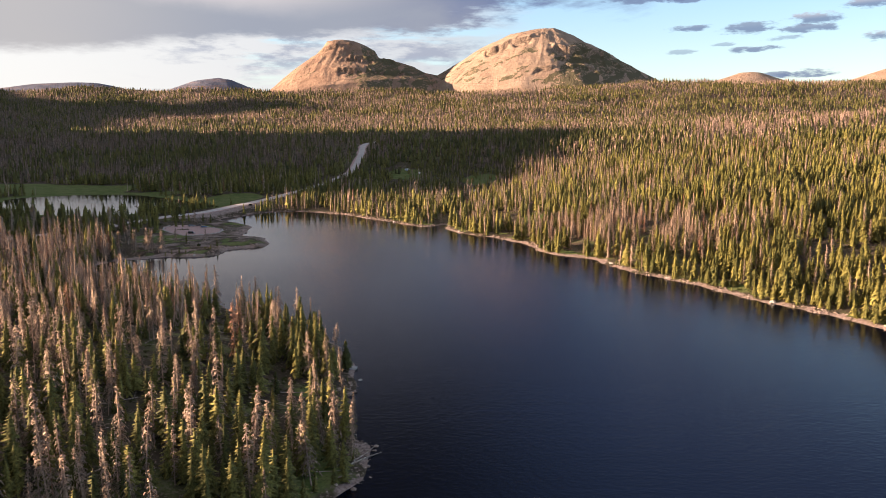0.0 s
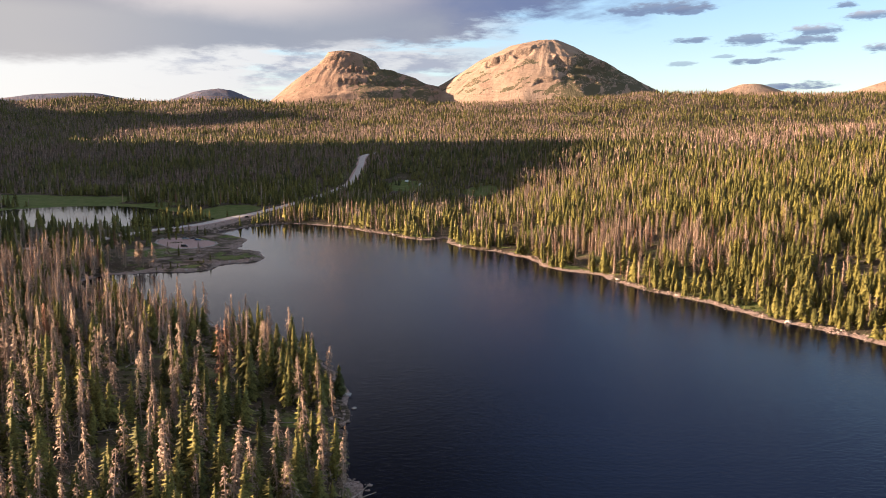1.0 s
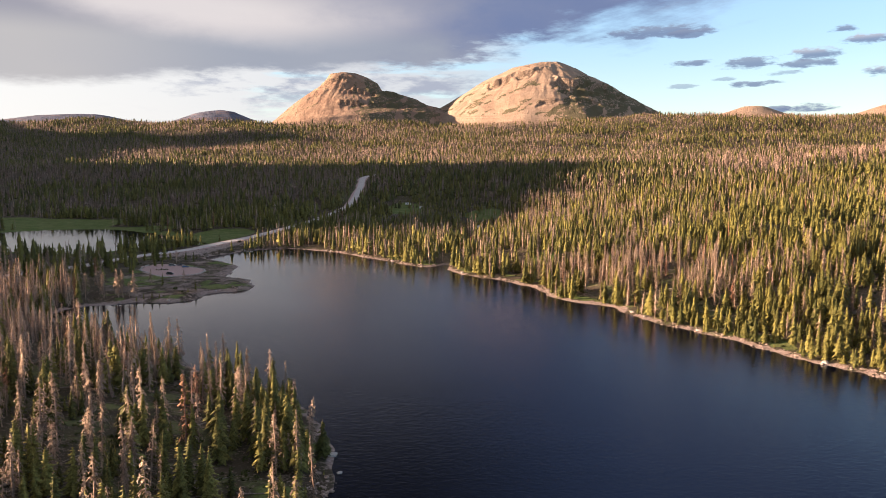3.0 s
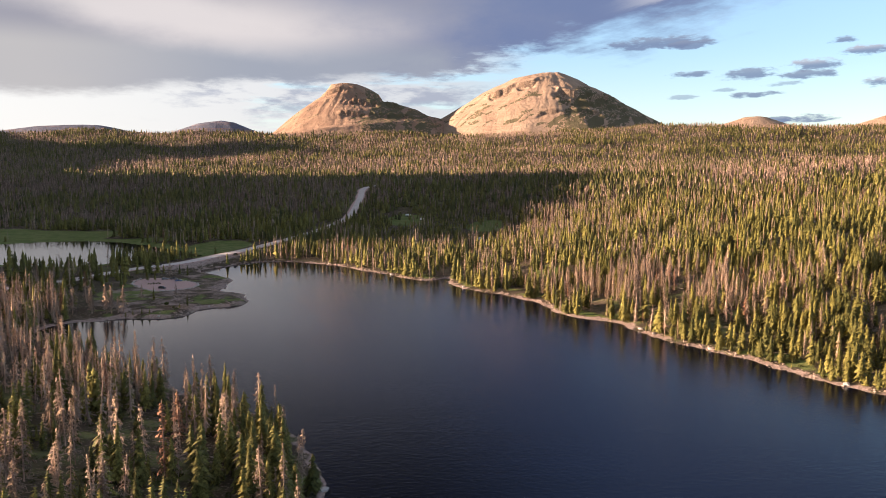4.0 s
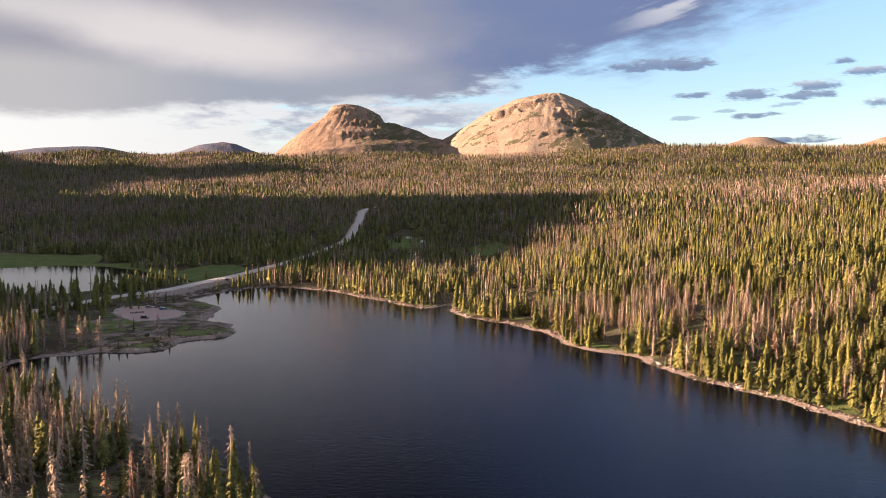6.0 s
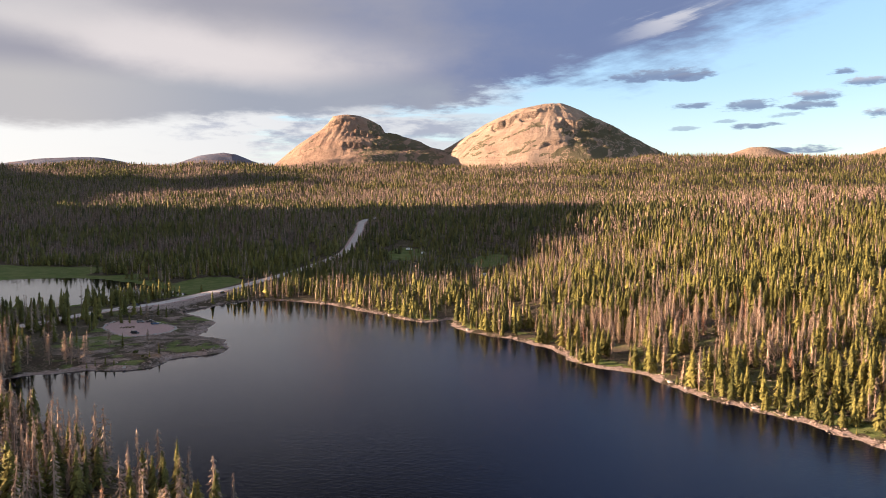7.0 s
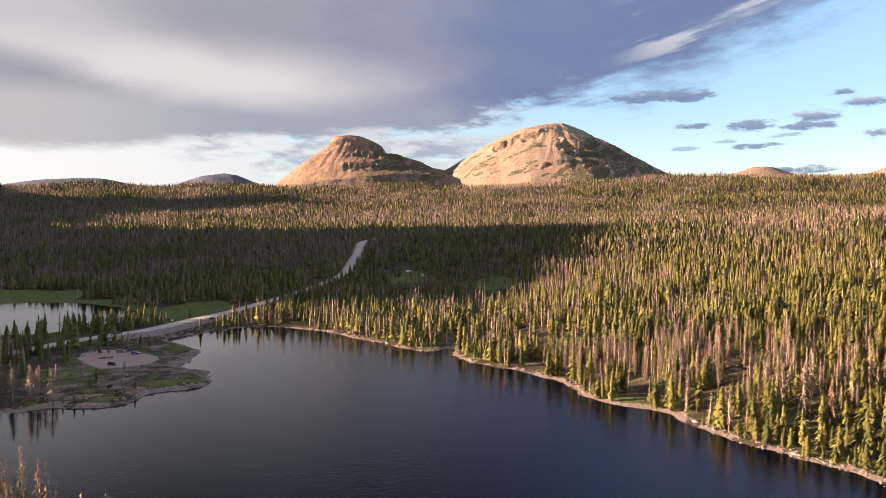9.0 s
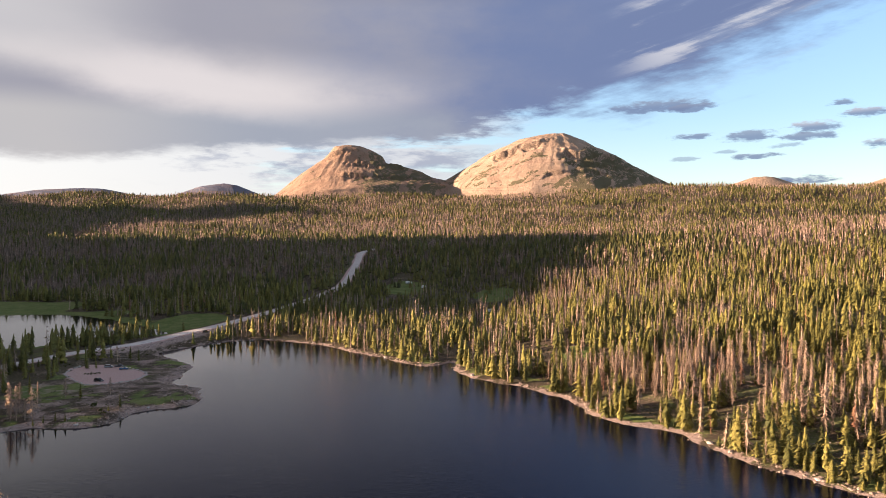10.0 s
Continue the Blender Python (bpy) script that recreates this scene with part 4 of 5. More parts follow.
def near_forest():
    """The stand on the near shore: 300 of each kind on their own, the rest joined."""
    x, y, z, g = sites(-240, 0, 128, 345, 4.2, 11, 20)
    n = len(x)
    order = np.argsort(y)
    x, y, z = x[order], y[order], z[order]
    dead = g.rand(n) < np.clip(dead_share(x, y) + 0.05, 0.30, 0.52) * (1 - 0.45 * sm(x, -85, -45))
    h = np.where(dead, g.normal(15.4, 3.0, n), 4.5 + 12.5 * g.beta(1.7, 1.3, n)).clip(2.6, 21)
    wide = np.where(dead, h * g.uniform(0.85, 1.35, n), (h * 0.78 + 2.5) * g.uniform(0.75, 1.2, n))
    lean = g.normal(0, 0.03, (n, 2)) * np.where(dead, 1.4, 0.6)[:, None]
    turn, which, tone = g.uniform(0, 6.28, n), g.randint(0, 7, n), g.rand(n)
    left = {True: 300, False: 300}
    rest = []
    for i in range(n):
        d = bool(dead[i])
        if left[d] > 0:
            left[d] -= 1
            tree_thing(d, x[i], y[i], z[i], h[i], wide[i], turn[i], lean[i], int(which[i]), "dead spruces of the near shore" if d else "living spruces of the near shore")
        else:
            rest.append(i)
    rest = np.array(rest, int)
    P, S = np.stack([x, y, z - 0.15], -1), np.stack([wide, h], -1)
    for d, kind, name, mats, label in ((False, MID_LIVE, "living_spruces", [M_LIVE, M_BARK], "dense stand of dark green living spruces"), (True, MID_DEAD, "dead_spruces", [M_DEAD, M_DEAD], "stand of grey beetle-killed dead spruces")):
        sets = []
        for k, (V, F, M) in enumerate(kind):
            s = rest[(dead[rest] == d) & (which[rest] == k)]
            if len(s):
                sets.append(scatter(V, F, M, P[s], S[s], turn[s], lean[s], tone[s], True))
        if sets:
            stand(name, joined(sets), mats, label)


near_forest()

# things seen one by one on the peninsula and along the road: x, y, height
ROADSIDE_LIVE = [(-254, 580, 13), (-252, 590, 10), (-252, 599, 14), (-248, 601, 11), (-260, 605, 9), (-214, 556, 15), (-235, 599, 14), (-222, 587, 15), (-215, 590, 15), (-209, 592, 16), (-200, 569, 13), (-222, 621, 13), (-226, 630, 16), (-226, 640, 12), (-217, 655, 12), (-215, 650, 14), (-217, 668, 12), (-213, 676, 12), (-212, 682, 11)]
PENINSULA_LIVE = [(-190, 603, 8), (-182, 596, 8), (-195, 570, 7), (-203, 535, 12), (-204, 542, 10), (-206, 549, 13), (-213, 532, 14), (-216, 544, 9), (-232, 552, 10), (-226, 540, 14), (-220, 526, 12), (-240, 560, 12), (-168, 497, 7.5), (-144, 483, 6), (-146, 476, 3), (-167, 455, 3), (-164, 457, 3.5), (-160, 459, 4), (-156, 459, 3), (-196, 505, 9), (-204, 498, 12), (-210, 480, 13), (-201, 470, 11)]
PENINSULA_DEAD = [(-176, 459, 14), (-178, 458, 11), (-173, 460, 9), (-179, 481, 11), (-175, 497, 9), (-158, 505, 8), (-183, 474, 12), (-193, 592, 10), (-225, 657, 8), (-190, 465, 13), (-171, 462, 13), (-180, 462, 15), (-186, 458, 14), (-184, 468, 12), (-196, 458, 14), (-200, 482, 12), (-208, 505, 13), (-216, 515, 12)]
BEND_LIVE = [(-121 + 5.5 * (i % 4) + 2.5 * math.sin(7 * i), 806 + 8.5 * i + 3 * math.cos(5 * i), 11 + 4 * abs(math.sin(3 * i + 1))) for i in range(14)]
BEND_DEAD = [(-124 + 6.0 * (i % 4) + 2.5 * math.sin(4 * i), 800 + 12 * i, 12 + 3 * abs(math.sin(2 * i))) for i in range(7)]
gt = np.random.RandomState(23)
for spots, dead, label in ((ROADSIDE_LIVE, False, "slim green spruce beside the road and pond"), (PENINSULA_LIVE, False, "dark green spruce on the grassy gravel peninsula"), (PENINSULA_DEAD, True, "grey dead spruce with ragged branches on the peninsula"), (BEND_LIVE, False, "sunlit green spruce beside the road's bend"), (BEND_DEAD, True, "pale dead spruce beside the road's bend")):
    for x, y, h in spots:
        z = float(rest_height(x, y))
        tree_thing(dead, x, y, z, h * 1.05, (h * 1.9 if dead else h * 0.62 + 1.6), gt.uniform(0, 6.28), gt.normal(0, 0.025, 2), gt.randint(0, 7), "spruces by the road and peninsula", label)

def saplings(x0, x1, y0, y1, cell, seed):
    """Young spruces under and between the old ones."""
    x, y, z, g = sites(x0, x1, y0, y1, cell, seed, 30)
    ok = g.rand(len(x)) < 0.25 + 0.9 * sm(fbm(x / 22.0, y / 22.0, 3, 81), 0.42, 0.6)
    P = np.stack([x, y, z - 0.1], -1)[ok]
    h = 1.3 + 4.2 * g.rand(len(P)) ** 1.6
    S, turn, tone, which = np.stack([h * g.uniform(0.8, 1.3, len(P)), h], -1), g.uniform(0, 6.28, len(P)), g.rand(len(P)), g.randint(0, 5, len(P))
    flat = np.zeros((len(P), 2))
    sets = [scatter(V, F, M, P[which == k], S[which == k], turn[which == k], flat[which == k], tone[which == k], True) for k, (V, F, M) in enumerate(SAPLING)]
    stand("young_spruces", joined(sets), [M_LIVE, M_BARK], "young green spruces between the older trees")


saplings(40, 330, 290, 560, 5.2, 15)
saplings(-150, -15, 135, 330, 5.5, 16)

# the stand goes on unseen towards the sun, added to shade the near trees
x, y, z, g = sites(-420, -40, 40, 345, 6.0, 14, 400)
ok = np.abs(x + 20) > 0.6 * y + 20
got = plant(x[ok], y[ok], z[ok], g, FAR_LIVE, FAR_DEAD, 1.05)
stand("living_spruces", got[0], [M_LIVE, M_BARK], "dense stand of dark green living spruces")
stand("dead_spruces", got[1], [M_DEAD, M_DEAD], "stand of grey beetle-killed dead spruces")

for x0, x1, y0, y1, cell, seed, lives, deads in (
    (0, 330, 220, 345, 4.2, 12, MID_LIVE, MID_DEAD),
    (-330, 380, 345, 560, 4.1, 1, MID_LIVE, MID_DEAD),
    (-480, 620, 560, 940, 4.8, 2, LOW_LIVE, LOW_DEAD),
    (-1040, 1040, 940, 1500, 5.8, 3, FAR_LIVE, FAR_DEAD),
    (-2100, 2100, 1500, 3120, 8.8, 4, FAR_LIVE, FAR_DEAD),
):
    x, y, z, g = sites(x0, x1, y0, y1, cell, seed)
    got = plant(x, y, z, g, lives, deads, 1.0 if y0 < 1400 else 1.05)
    far = y0 > 900
    stand("living_spruces", got[0], [M_FARLIVE if far else M_LIVE, M_BARK], "dense stand of dark green living spruces")
    stand("dead_spruces", got[1], [M_FARDEAD if far else M_DEAD] * 2, "stand of grey beetle-killed dead spruces")


# ---- stones, logs, shrubs ----
def height_at(x, y):
    return float(rest_height(x, y))


def stone_template(seed):
    """A rough stone of twenty faces."""
    bm = bmesh.new()
    bmesh.ops.create_icosphere(bm, subdivisions=1, radius=1.0)
    r = random.Random(seed)
    for v in bm.verts:
        v.co *= r.uniform(0.72, 1.18)
    V = np.array([tuple(v.co) for v in bm.verts])
    bm.verts.index_update()
    F = np.array([[v.index for v in f.verts] for f in bm.faces])
    bm.free()
    V[:, 2] = V[:, 2] * 0.62 + 0.25
    return V, F, np.zeros(len(F), int)


STONES = [stone_template(s) for s in range(6)]


def shore_stones():
    g = np.random.RandomState(91)
    x, y = g.uniform(-215, 180, 170000), g.uniform(140, 712, 170000)
    sd = lake_distance(x, y)
    rd, _ = line_distance(x, y, ROAD, False)
    c = fbm(x / 22.0, y / 22.0, 3, 93)
    pen = (((x + 150) / 60.0) ** 2 + ((y - 530) / 105.0) ** 2) < 1
    rip = (rd > 5.5) & (rd < 16) & (x > -215) & (y > 600) & (y < 760) & (sd < 30)
    p = np.where((sd > -1.2) & (sd < 4.5), sm(c, 0.36, 0.62), 0.0) + np.where(pen & (sd >= 4.5) & (sd < 40), 0.10 * sm(c, 0.45, 0.6), 0.0) + np.where(rip & (sd > 0), 0.35, 0.0)
    ok = (g.rand(len(x)) < p) & ~inside(x, y, LOT)
    x, y = x[ok][:4200], y[ok][:4200]
    z = rest_height(x, y)
    n = len(x)
    s = 0.16 + 0.75 * g.rand(n) ** 4
    P, S = np.stack([x, y, z - s * 0.15], -1), np.stack([s, s], -1)
    tone, turn, which = g.rand(n), g.uniform(0, 6.28, n), g.randint(0, 6, n)
    sets = [scatter(V, F, M, P[which == k], S[which == k], turn[which == k], np.zeros(((which == k).sum(), 2)), tone[which == k]) for k, (V, F, M) in enumerate(STONES)]
    V, F, M, T, N = joined(sets)
    tagged(new("shore_stones", tri_mesh("shore_stones", V, F, [M_STONE], M, {"tone": T})), "pale pinkish stones scattered along the lake shore", "stones", kind="stuff")


shore_stones()
STONE_MESH = [tri_mesh("boulder", V, F, [M_BOULDER]) for V, F, M in STONES]


def boulder(x, y, size, seed, label, group):
    r = random.Random(seed)
    o = new("boulder", STONE_MESH[seed % 6])
    o.matrix_basis = Matrix.LocRotScale((x, y, height_at(x, y) - 0.1 * size), Euler((0, 0, r.uniform(0, 6.28))), (size * r.uniform(0.8, 1.3), size * r.uniform(0.8, 1.3), size))
    return tagged(o, label, "boulder", group)


k = 0
for i in range(0, len(LOT)):
    x, y = LOT[i]
    if y > 574 and x < -180:
        continue
    nx, ny = LOT[(i + 1) % len(LOT)]
    for f in (0.0, 0.5):
        k += 1
        boulder(x + (nx - x) * f + random.uniform(-0.4, 0.4), y + (ny - y) * f + random.uniform(-0.4, 0.4), random.uniform(0.6, 0.95), k, "pale boulder edging the gravel car park", "boulders round the car park")
for x, y, s in ((-29.5, 243, 1.3), (-26, 232, 1.0), (64, 489, 1.6), (97, 436, 1.4), (101, 425, 1.1), (118, 395, 1.2), (-150, 456, 0.9), (-133, 486, 0.8), (150, 340, 1.4), (12, 566, 1.3), (-40, 624, 1.3), (-95, 681, 1.2)):
    k += 1
    boulder(x, y, s, k, "large weathered boulder at the water's edge", "boulders on the shore")


def log_mesh(seed):
    """A bleached fallen trunk, tapered, slightly bent, with broken stubs."""
    r = random.Random(seed)
    V, F = [], []
    segs, sides = 5, 6
    bend = r.uniform(-0.05, 0.05)
    for i in range(segs + 1):
        t = i / segs
        rad = 0.020 * (1 - 0.75 * t)
        for j in range(sides):
            a = 2 * math.pi * j / sides
            V.append((t, bend * math.sin(t * 3.1) + rad * math.cos(a), 0.018 + rad * math.sin(a)))
    for i in range(segs):
        for j in range(sides):
            a, b = i * sides + j, i * sides + (j + 1) % sides
            F += [(a, b, b + sides), (a, b + sides, a + sides)]
    for e in (0, segs):
        k = e * sides
        F += [(k, k + j, k + j + 1) for j in range(1, sides - 1)]
    for i in range(9):
        t, a, L = r.uniform(0.25, 0.95), r.uniform(0, 3.14), r.uniform(0.03, 0.11)
        k = len(V)
        V += [(t - 0.004, 0, 0.02), (t + 0.004, 0, 0.02), (t + L * 0.5, L * math.cos(a), 0.02 + L * math.sin(a))]
        F.append((k, k + 1, k + 2))
    return tri_mesh("fallen_log", np.array(V), np.array(F), [M_LOG])


LOGS = [log_mesh(s) for s in range(5)]


def fallen_log(x, y, length, turn, seed, label):
    o = new("fallen_log", LOGS[seed % 5])
    x2, y2 = x + math.cos(turn) * length, y + math.sin(turn) * length
    z1, z2 = height_at(x, y), height_at(x2, y2)
    o.matrix_basis = Matrix.LocRotScale((x, y, z1 + 0.05), Euler((0, -math.atan2(z2 - z1, length), turn)), (length, length, length))
    return tagged(o, label, "log", "fallen logs")


gl = np.random.RandomState(37)
count = 0
while count < 150:
    if count < 85:
        x, y = gl.uniform(-125, -22), gl.uniform(150, 290)
    else:
        x, y = gl.uniform(70, 330), gl.uniform(300, 560)
    sd = lake_distance(np.array([x]), np.array([y]))[0]
    if sd < 3:
        continue
    L, a = gl.uniform(5, 13), gl.uniform(0, 6.28)
    if lake_distance(np.array([x + math.cos(a) * L]), np.array([y + math.sin(a) * L]))[0] < 1:
        continue
    fallen_log(x, y, L, a, count, "bleached grey fallen trunk lying on the forest floor")
    count += 1
for x0, y0, x1, y1 in ((-169, 471, -164, 479), (-175, 446, -171, 456), (-182, 493, -174, 491), (-180, 475, -176, 484), (-204, 612, -193, 609), (-21, 171, -17, 182), (-22, 168, -15, 178), (-196, 601, -189, 606)):
    count += 1
    fallen_log(x0, y0, math.hypot(x1 - x0, y1 - y0) * 1.1, math.atan2(y1 - y0, x1 - x0), count, "bleached driftwood log lying near the water")


def shrub_template(seed):
    """A low bush of many small upright leaf blades."""
    r = random.Random(seed)
    V, F = [], []
    for i in range(20):
        a, d = r.uniform(0, 6.28), r.random() ** 0.5
        b = Vector((math.cos(a) * d * 0.8, math.sin(a) * d * 0.8, (1 - d * d) * 0.35))
        q = r.uniform(0, 6.28)
        w = Vector((math.cos(q), math.sin(q), 0)) * r.uniform(0.14, 0.26)
        t = b + Vector((math.cos(a) * 0.25, math.sin(a) * 0.25, r.uniform(0.3, 0.65)))
        k = len(V)
        V += [tuple(b - w), tuple(b + w), tuple(t)]
        F.append((k, k + 1, k + 2))
    return np.array(V), np.array(F), np.zeros(len(F), int)


SHRUBS = [shrub_template(s) for s in range(5)]
M_SHRUB = foliage("low green shrubs and grass tussocks", (0.045, 0.060, 0.018), (0.140, 0.150, 0.045))


def undergrowth():
    g = np.random.RandomState(57)
    x = np.concatenate([g.uniform(-160, -18, 2600), g.uniform(0, 330, 7000), g.uniform(-215, -112, 900)])
    y = np.concatenate([g.uniform(140, 330, 2600), g.uniform(290, 640, 7000), g.uniform(450, 640, 900)])
    sd = lake_distance(x, y)
    rd, _ = line_distance(x, y, ROAD, False)
    ok = (sd > 2.0) & (rd > 7) & ~inside(x, y, LOT) & (fbm(x / 15.0, y / 15.0, 2, 58) > 0.44)
    x, y, sd = x[ok], y[ok], sd[ok]
    z = rest_height(x, y)
    n = len(x)
    pen = (((x + 150) / 66.0) ** 2 + ((y - 530) / 108.0) ** 2) < 1
    s = g.uniform(0.35, 1.2, n) * np.where(pen, 0.45, 1.0)
    P, S = np.stack([x, y, z - 0.05], -1), np.stack([s, s * g.uniform(0.6, 1.2, n)], -1)
    tone, turn, which = g.rand(n), g.uniform(0, 6.28, n), g.randint(0, 5, n)
    sets = [scatter(V, F, M, P[which == k], S[which == k], turn[which == k], np.zeros(((which == k).sum(), 2)), tone[which == k]) for k, (V, F, M) in enumerate(SHRUBS)]
    V, F, M, T, N = joined(sets)
    tagged(new("undergrowth", tri_mesh("undergrowth", V, F, [M_SHRUB], M, {"tone": T})), "low green shrubs and tussocks under the trees", "undergrowth", kind="stuff")


undergrowth()
for i, (x, y, s) in enumerate(((-157, 484, 2.6), (-189, 553, 1.8), (-187, 555, 1.4), (-192, 552, 1.5), (-146, 471, 1.8), (-150, 476, 1.6))):
    V, F, M = SHRUBS[i % 5]
    o = new("shrub", tri_mesh("shrub", V, F, [M_SHRUB]))
    o.matrix_basis = Matrix.LocRotScale((x, y, height_at(x, y) - 0.05), None, (s, s, s * 0.8))
    tagged(o, "low dark green willow shrub on gravel", "shrub", "shrubs on the peninsula")


# ---- vehicles ----
M_GLASS = simple("dark tinted car glass", (0.015, 0.017, 0.02), 0.08)
M_TYRE = simple("black rubber", (0.02, 0.02, 0.02), 0.8)
M_RIM = simple("grey wheel metal", (0.4, 0.4, 0.42), 0.35, 0.9)
M_LAMP = simple("clear lamp plastic", (0.6, 0.6, 0.6), 0.15)
M_WHITE = simple("white painted aluminium", (0.78, 0.78, 0.76), 0.4, grain=0.05)
M_GREY = simple("grey plastic trim", (0.12, 0.12, 0.13), 0.6)


def loft(profile, half, inset):
    """A closed body from a side profile of (x, z), with the sides drawn in towards the top."""
    bm = bmesh.new()
    zs = [p[1] for p in profile]
    lo, hi = min(zs), max(zs)
    rows = []
    for sgn in (1, -1):
        rows.append([bm.verts.new((x, sgn * (half - inset * (z - lo) / (hi - lo)), z)) for x, z in profile])
    n = len(profile)
    for i in range(n):
        bm.faces.new((rows[0][i], rows[0][(i + 1) % n], rows[1][(i + 1) % n], rows[1][i]))
    bm.faces.new(rows[0][::-1]), bm.faces.new(rows[1])
    bmesh.ops.recalc_face_normals(bm, faces=bm.faces[:])
    bmesh.ops.bevel(bm, geom=bm.edges[:], offset=0.05, segments=1, affect="EDGES")
    return bm


def disc(radius, width, segs=16):
    bm = bmesh.new()
    bmesh.ops.create_cone(bm, cap_ends=True, segments=segs, radius1=radius, radius2=radius, depth=width, matrix=Matrix.Rotation(math.pi / 2, 4, "X"))
    return bm


def block(sx, sy, sz, at, bevel=0.02):
    bm = bmesh.new()
    bmesh.ops.create_cube(bm, size=1.0, matrix=Matrix.Translation(at) @ Matrix.Diagonal((sx, sy, sz, 1)))
    bmesh.ops.bevel(bm, geom=bm.edges[:], offset=bevel, segments=1, affect="EDGES")
    return bm


def wheels(parent, xs, half, radius):
    for wx in xs:
        for s in (1, -1):
            w = part("wheel", disc(radius, 0.22), M_TYRE, parent)
            w.location = (wx, s * (half - 0.08), radius)
            rim = part("rim", disc(radius * 0.6, 0.24), M_RIM, w)


def car(name, x, y, turn, paint, label, style="suv", lift=0.0):
    """A parked car: body, glasshouse, roof, lamps and wheels."""
    e = new(name)
    tall = 1.75 if style != "sedan" else 1.45
    body = [(-2.3, 0.35), (-2.32, 0.95), (-2.2, 1.05), (1.0, 1.05), (2.1, 0.95), (2.3, 0.75), (2.32, 0.35)]
    part("body", loft(body, 0.93, 0.06), paint, e)
    if style == "pickup":
        cabin, roof = [(-0.5, 1.05), (-0.45, tall - 0.06), (0.75, tall - 0.06), (1.25, 1.05)], [(-0.5, tall - 0.07), (-0.48, tall), (0.72, tall), (0.8, tall - 0.07)]
    else:
        cabin, roof = [(-2.15, 1.05), (-1.9, tall - 0.06), (0.6, tall - 0.06), (1.25, 1.05)], [(-1.95, tall - 0.07), (-1.85, tall), (0.55, tall), (0.65, tall - 0.07)]
    part("windows", loft(cabin, 0.86, 0.14), M_GLASS, e, "dark tinted windows")
    part("roof", loft(roof, 0.74, 0.05), paint, e)
    part("bumper", block(0.12, 1.8, 0.25, (2.34, 0, 0.5)), M_GREY, e)
    part("bumper", block(0.12, 1.8, 0.25, (-2.36, 0, 0.5)), M_GREY, e)
    for s in (1, -1):
        part("headlight", block(0.08, 0.35, 0.16, (2.28, s * 0.66, 0.82)), M_LAMP, e)
    wheels(e, (1.42, -1.42), 0.93, 0.36)
    e.matrix_basis = pose(x, y, height_at(x, y) + lift, 0, 0, turn)
    return tagged(e, label, "car", "parked cars")


P_BLACK = simple("black car paint", (0.012, 0.012, 0.014), 0.25, coat=0.6)
P_BLUE = simple("blue car paint", (0.03, 0.09, 0.20), 0.25, coat=0.6)
P_SILVER = simple("silver grey car paint", (0.26, 0.28, 0.29), 0.3, 0.5, coat=0.5)
P_DARK = simple("dark grey car paint", (0.05, 0.05, 0.055), 0.3, coat=0.5)
car("suv", -189, 572, 10, P_SILVER, "silver grey SUV parked on the gravel lot")
car("pickup_truck", -184, 574, 8, P_DARK, "dark grey pickup truck parked on the gravel lot", "pickup")
car("hatchback", -178, 566, 20, P_BLUE, "blue hatchback parked on the gravel lot", "sedan")
car("suv", -177, 534, -15, P_BLACK, "black SUV parked beside the lot boulders")
car("suv", -177, 702, 75, P_BLACK, "black SUV on the causeway road", lift=0.3)
car("pickup_truck", -213, 624, 60, P_DARK, "dark pickup truck on the road shoulder", "pickup", lift=0.3)


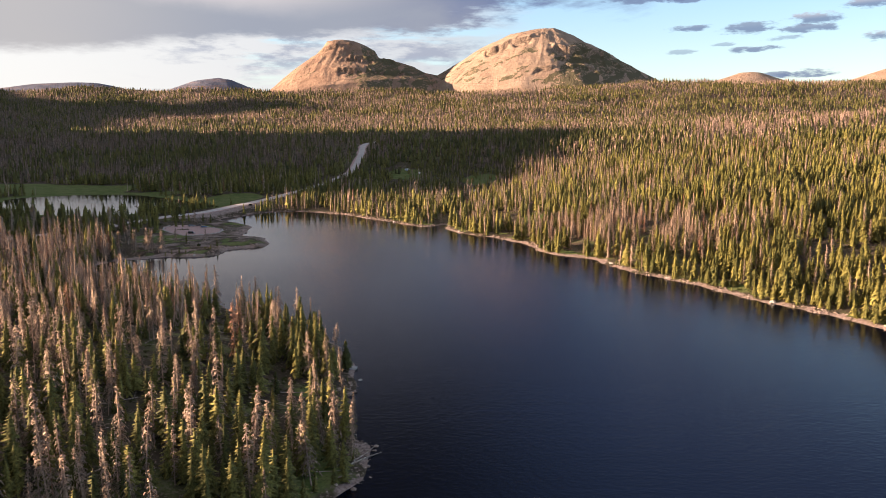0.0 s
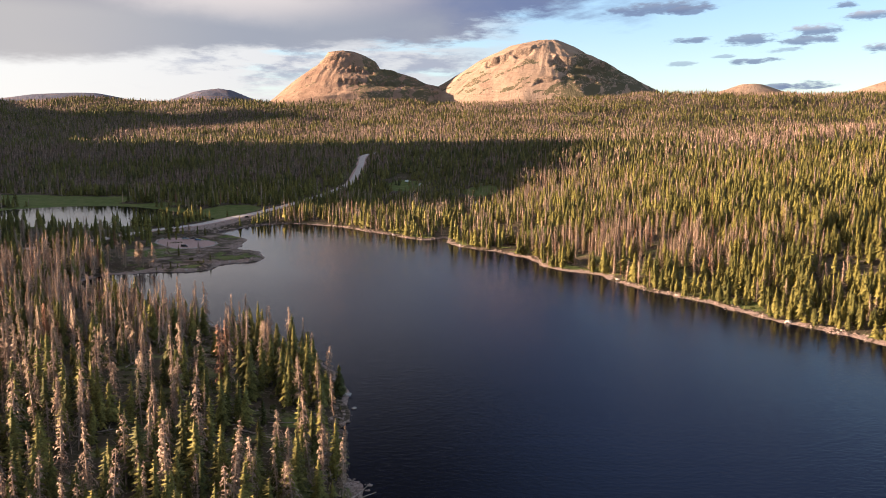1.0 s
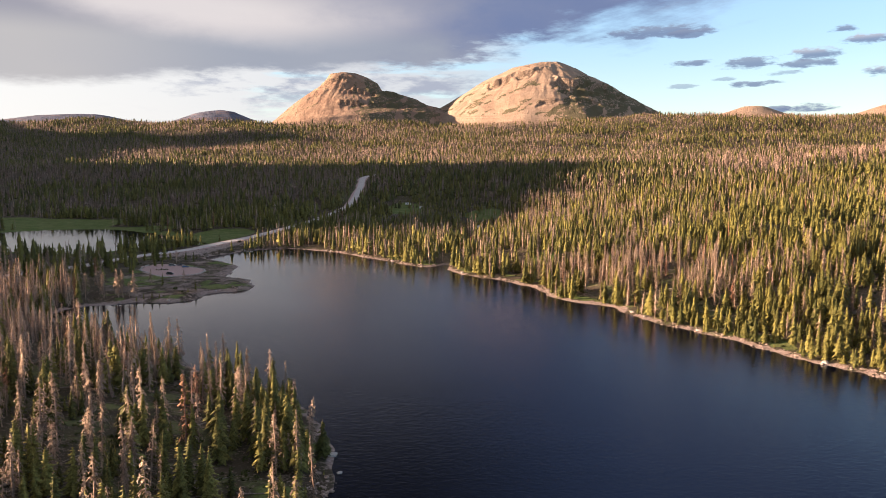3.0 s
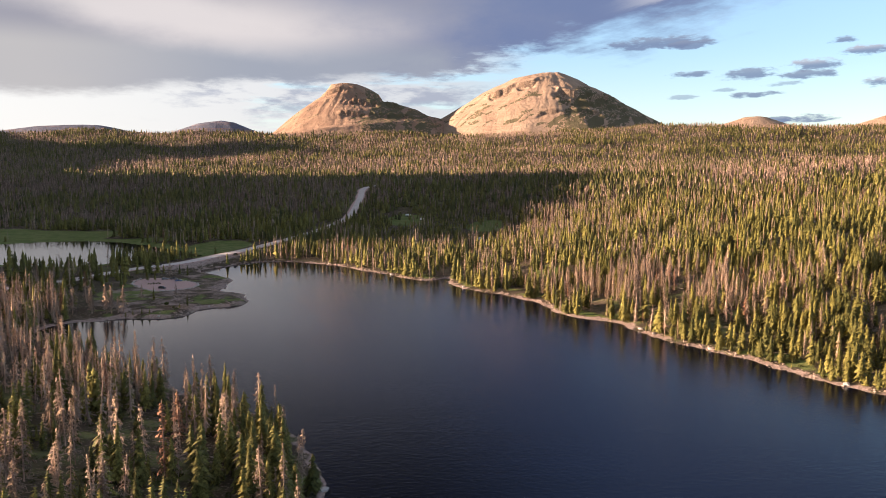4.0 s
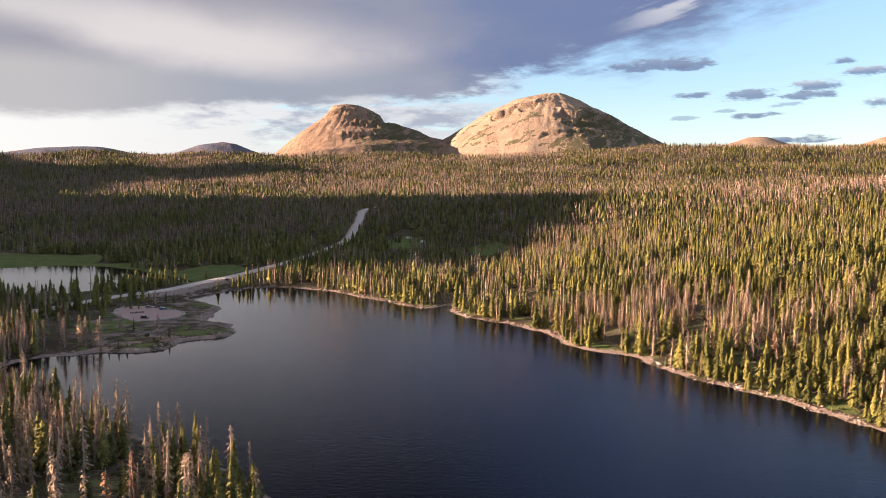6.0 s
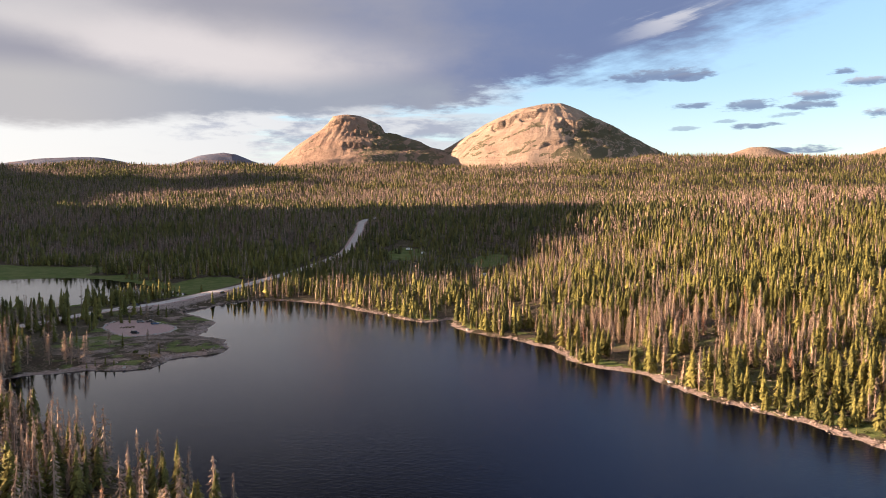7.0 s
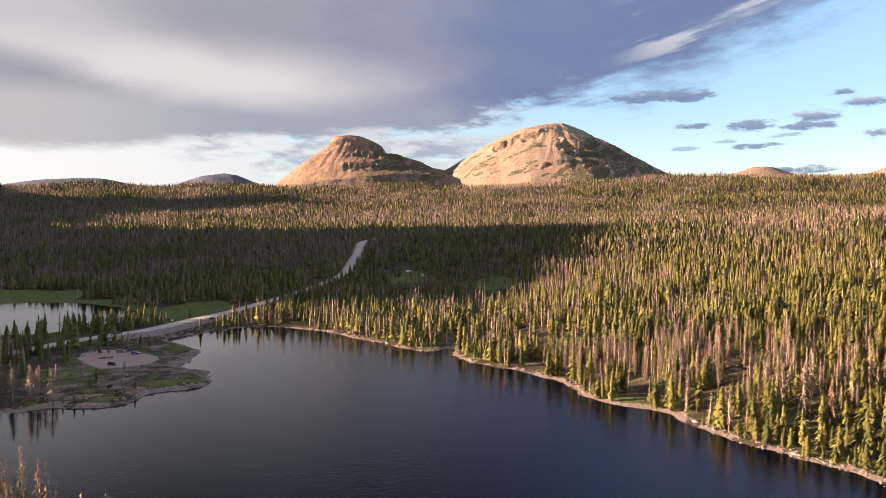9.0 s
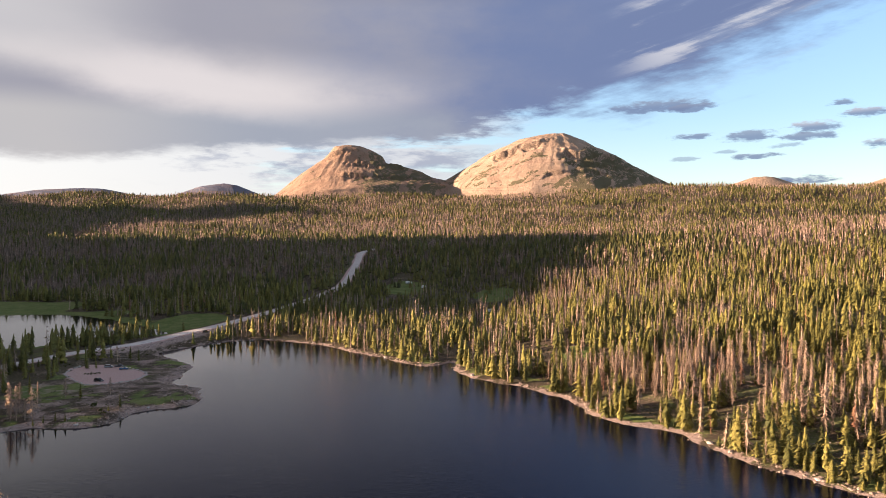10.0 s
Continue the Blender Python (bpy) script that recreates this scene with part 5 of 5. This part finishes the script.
def camper(x, y, turn, label, long=6.5):
    """A white travel trailer with window, door, stripe and wheels."""
    e = new("camper_trailer")
    h = long / 2
    prof = [(-h, 0.6), (-h - 0.05, 2.4), (-h + 0.4, 2.85), (h - 0.8, 2.85), (h, 1.9), (h - 0.1, 0.6)]
    part("body", loft(prof, 1.2, 0.08), M_WHITE, e)
    for s in (1, -1):
        part("window", block(1.1, 0.06, 0.6, (-0.9, s * 1.2, 1.75)), M_GLASS, e, "dark window")
        part("stripe", block(long * 0.8, 0.03, 0.14, (-0.2, s * 1.215, 1.15), 0.005), M_GREY, e)
    part("door", block(0.7, 0.06, 1.75, (1.0, 1.2, 1.55)), M_WHITE, e)
    part("tow_bar", block(1.3, 0.12, 0.12, (h + 0.5, 0, 0.55)), M_GREY, e)
    wheels(e, (-0.2, -1.0), 1.15, 0.34)
    e.matrix_basis = pose(x, y, height_at(x, y), 0, 0, turn)
    return tagged(e, label, "camper", "campers in the campground")


for x, y, a, label in ((-46, 985, 15, "white travel trailer parked at a forest campsite"), (-29, 960, 70, "white travel trailer beside tall spruces"), (3, 1092, 10, "white travel trailer far back in the forest"), (34, 812, 40, "white travel trailer on the camp clearing"), (44, 796, 100, "small white trailer beside the camp lane"), (8, 690, 20, "small white trailer among lakeside trees")):
    camper(x, y, a, label, 6.5 if y > 800 else 5.0)
car("suv", 38, 800, 30, P_SILVER, "silver SUV parked on the camp clearing")

# camp lane
LANE = rounded([(42, 830), (46, 790), (47, 745), (54, 705), (68, 690), (86, 684)], 6, closed=False)
LANE3 = np.column_stack([LANE, rest_height(LANE[:, 0], LANE[:, 1])])
M_LANE = simple("pale dirt track", (0.33, 0.26, 0.22), 0.95, grain=0.2, scale=1.2)
tagged(strip("path", LANE3, 2.0, 0.3, M_LANE), "pale dirt lane through the campground", "path", kind="structure")

# slim marker posts along the causeway
for i in range(8, len(ROAD_FINE) - 140, 12):
    a, b = ROAD_FINE[i], ROAD_FINE[i + 1]
    t = (b - a)[:2] / np.linalg.norm((b - a)[:2])
    x, y = a[0] + t[1] * 5.2, a[1] - t[0] * 5.2
    e = new("marker_post")
    part("post", block(0.09, 0.06, 1.1, (0, 0, 0.55), 0.01), M_GREY, e)
    part("reflector", block(0.08, 0.07, 0.2, (0, 0, 0.95), 0.008), M_LAMP, e, "pale reflector")
    e.matrix_basis = pose(x, y, height_at(x, y))
    tagged(e, "slim grey road marker post with pale reflector", "post", "marker posts along the road")
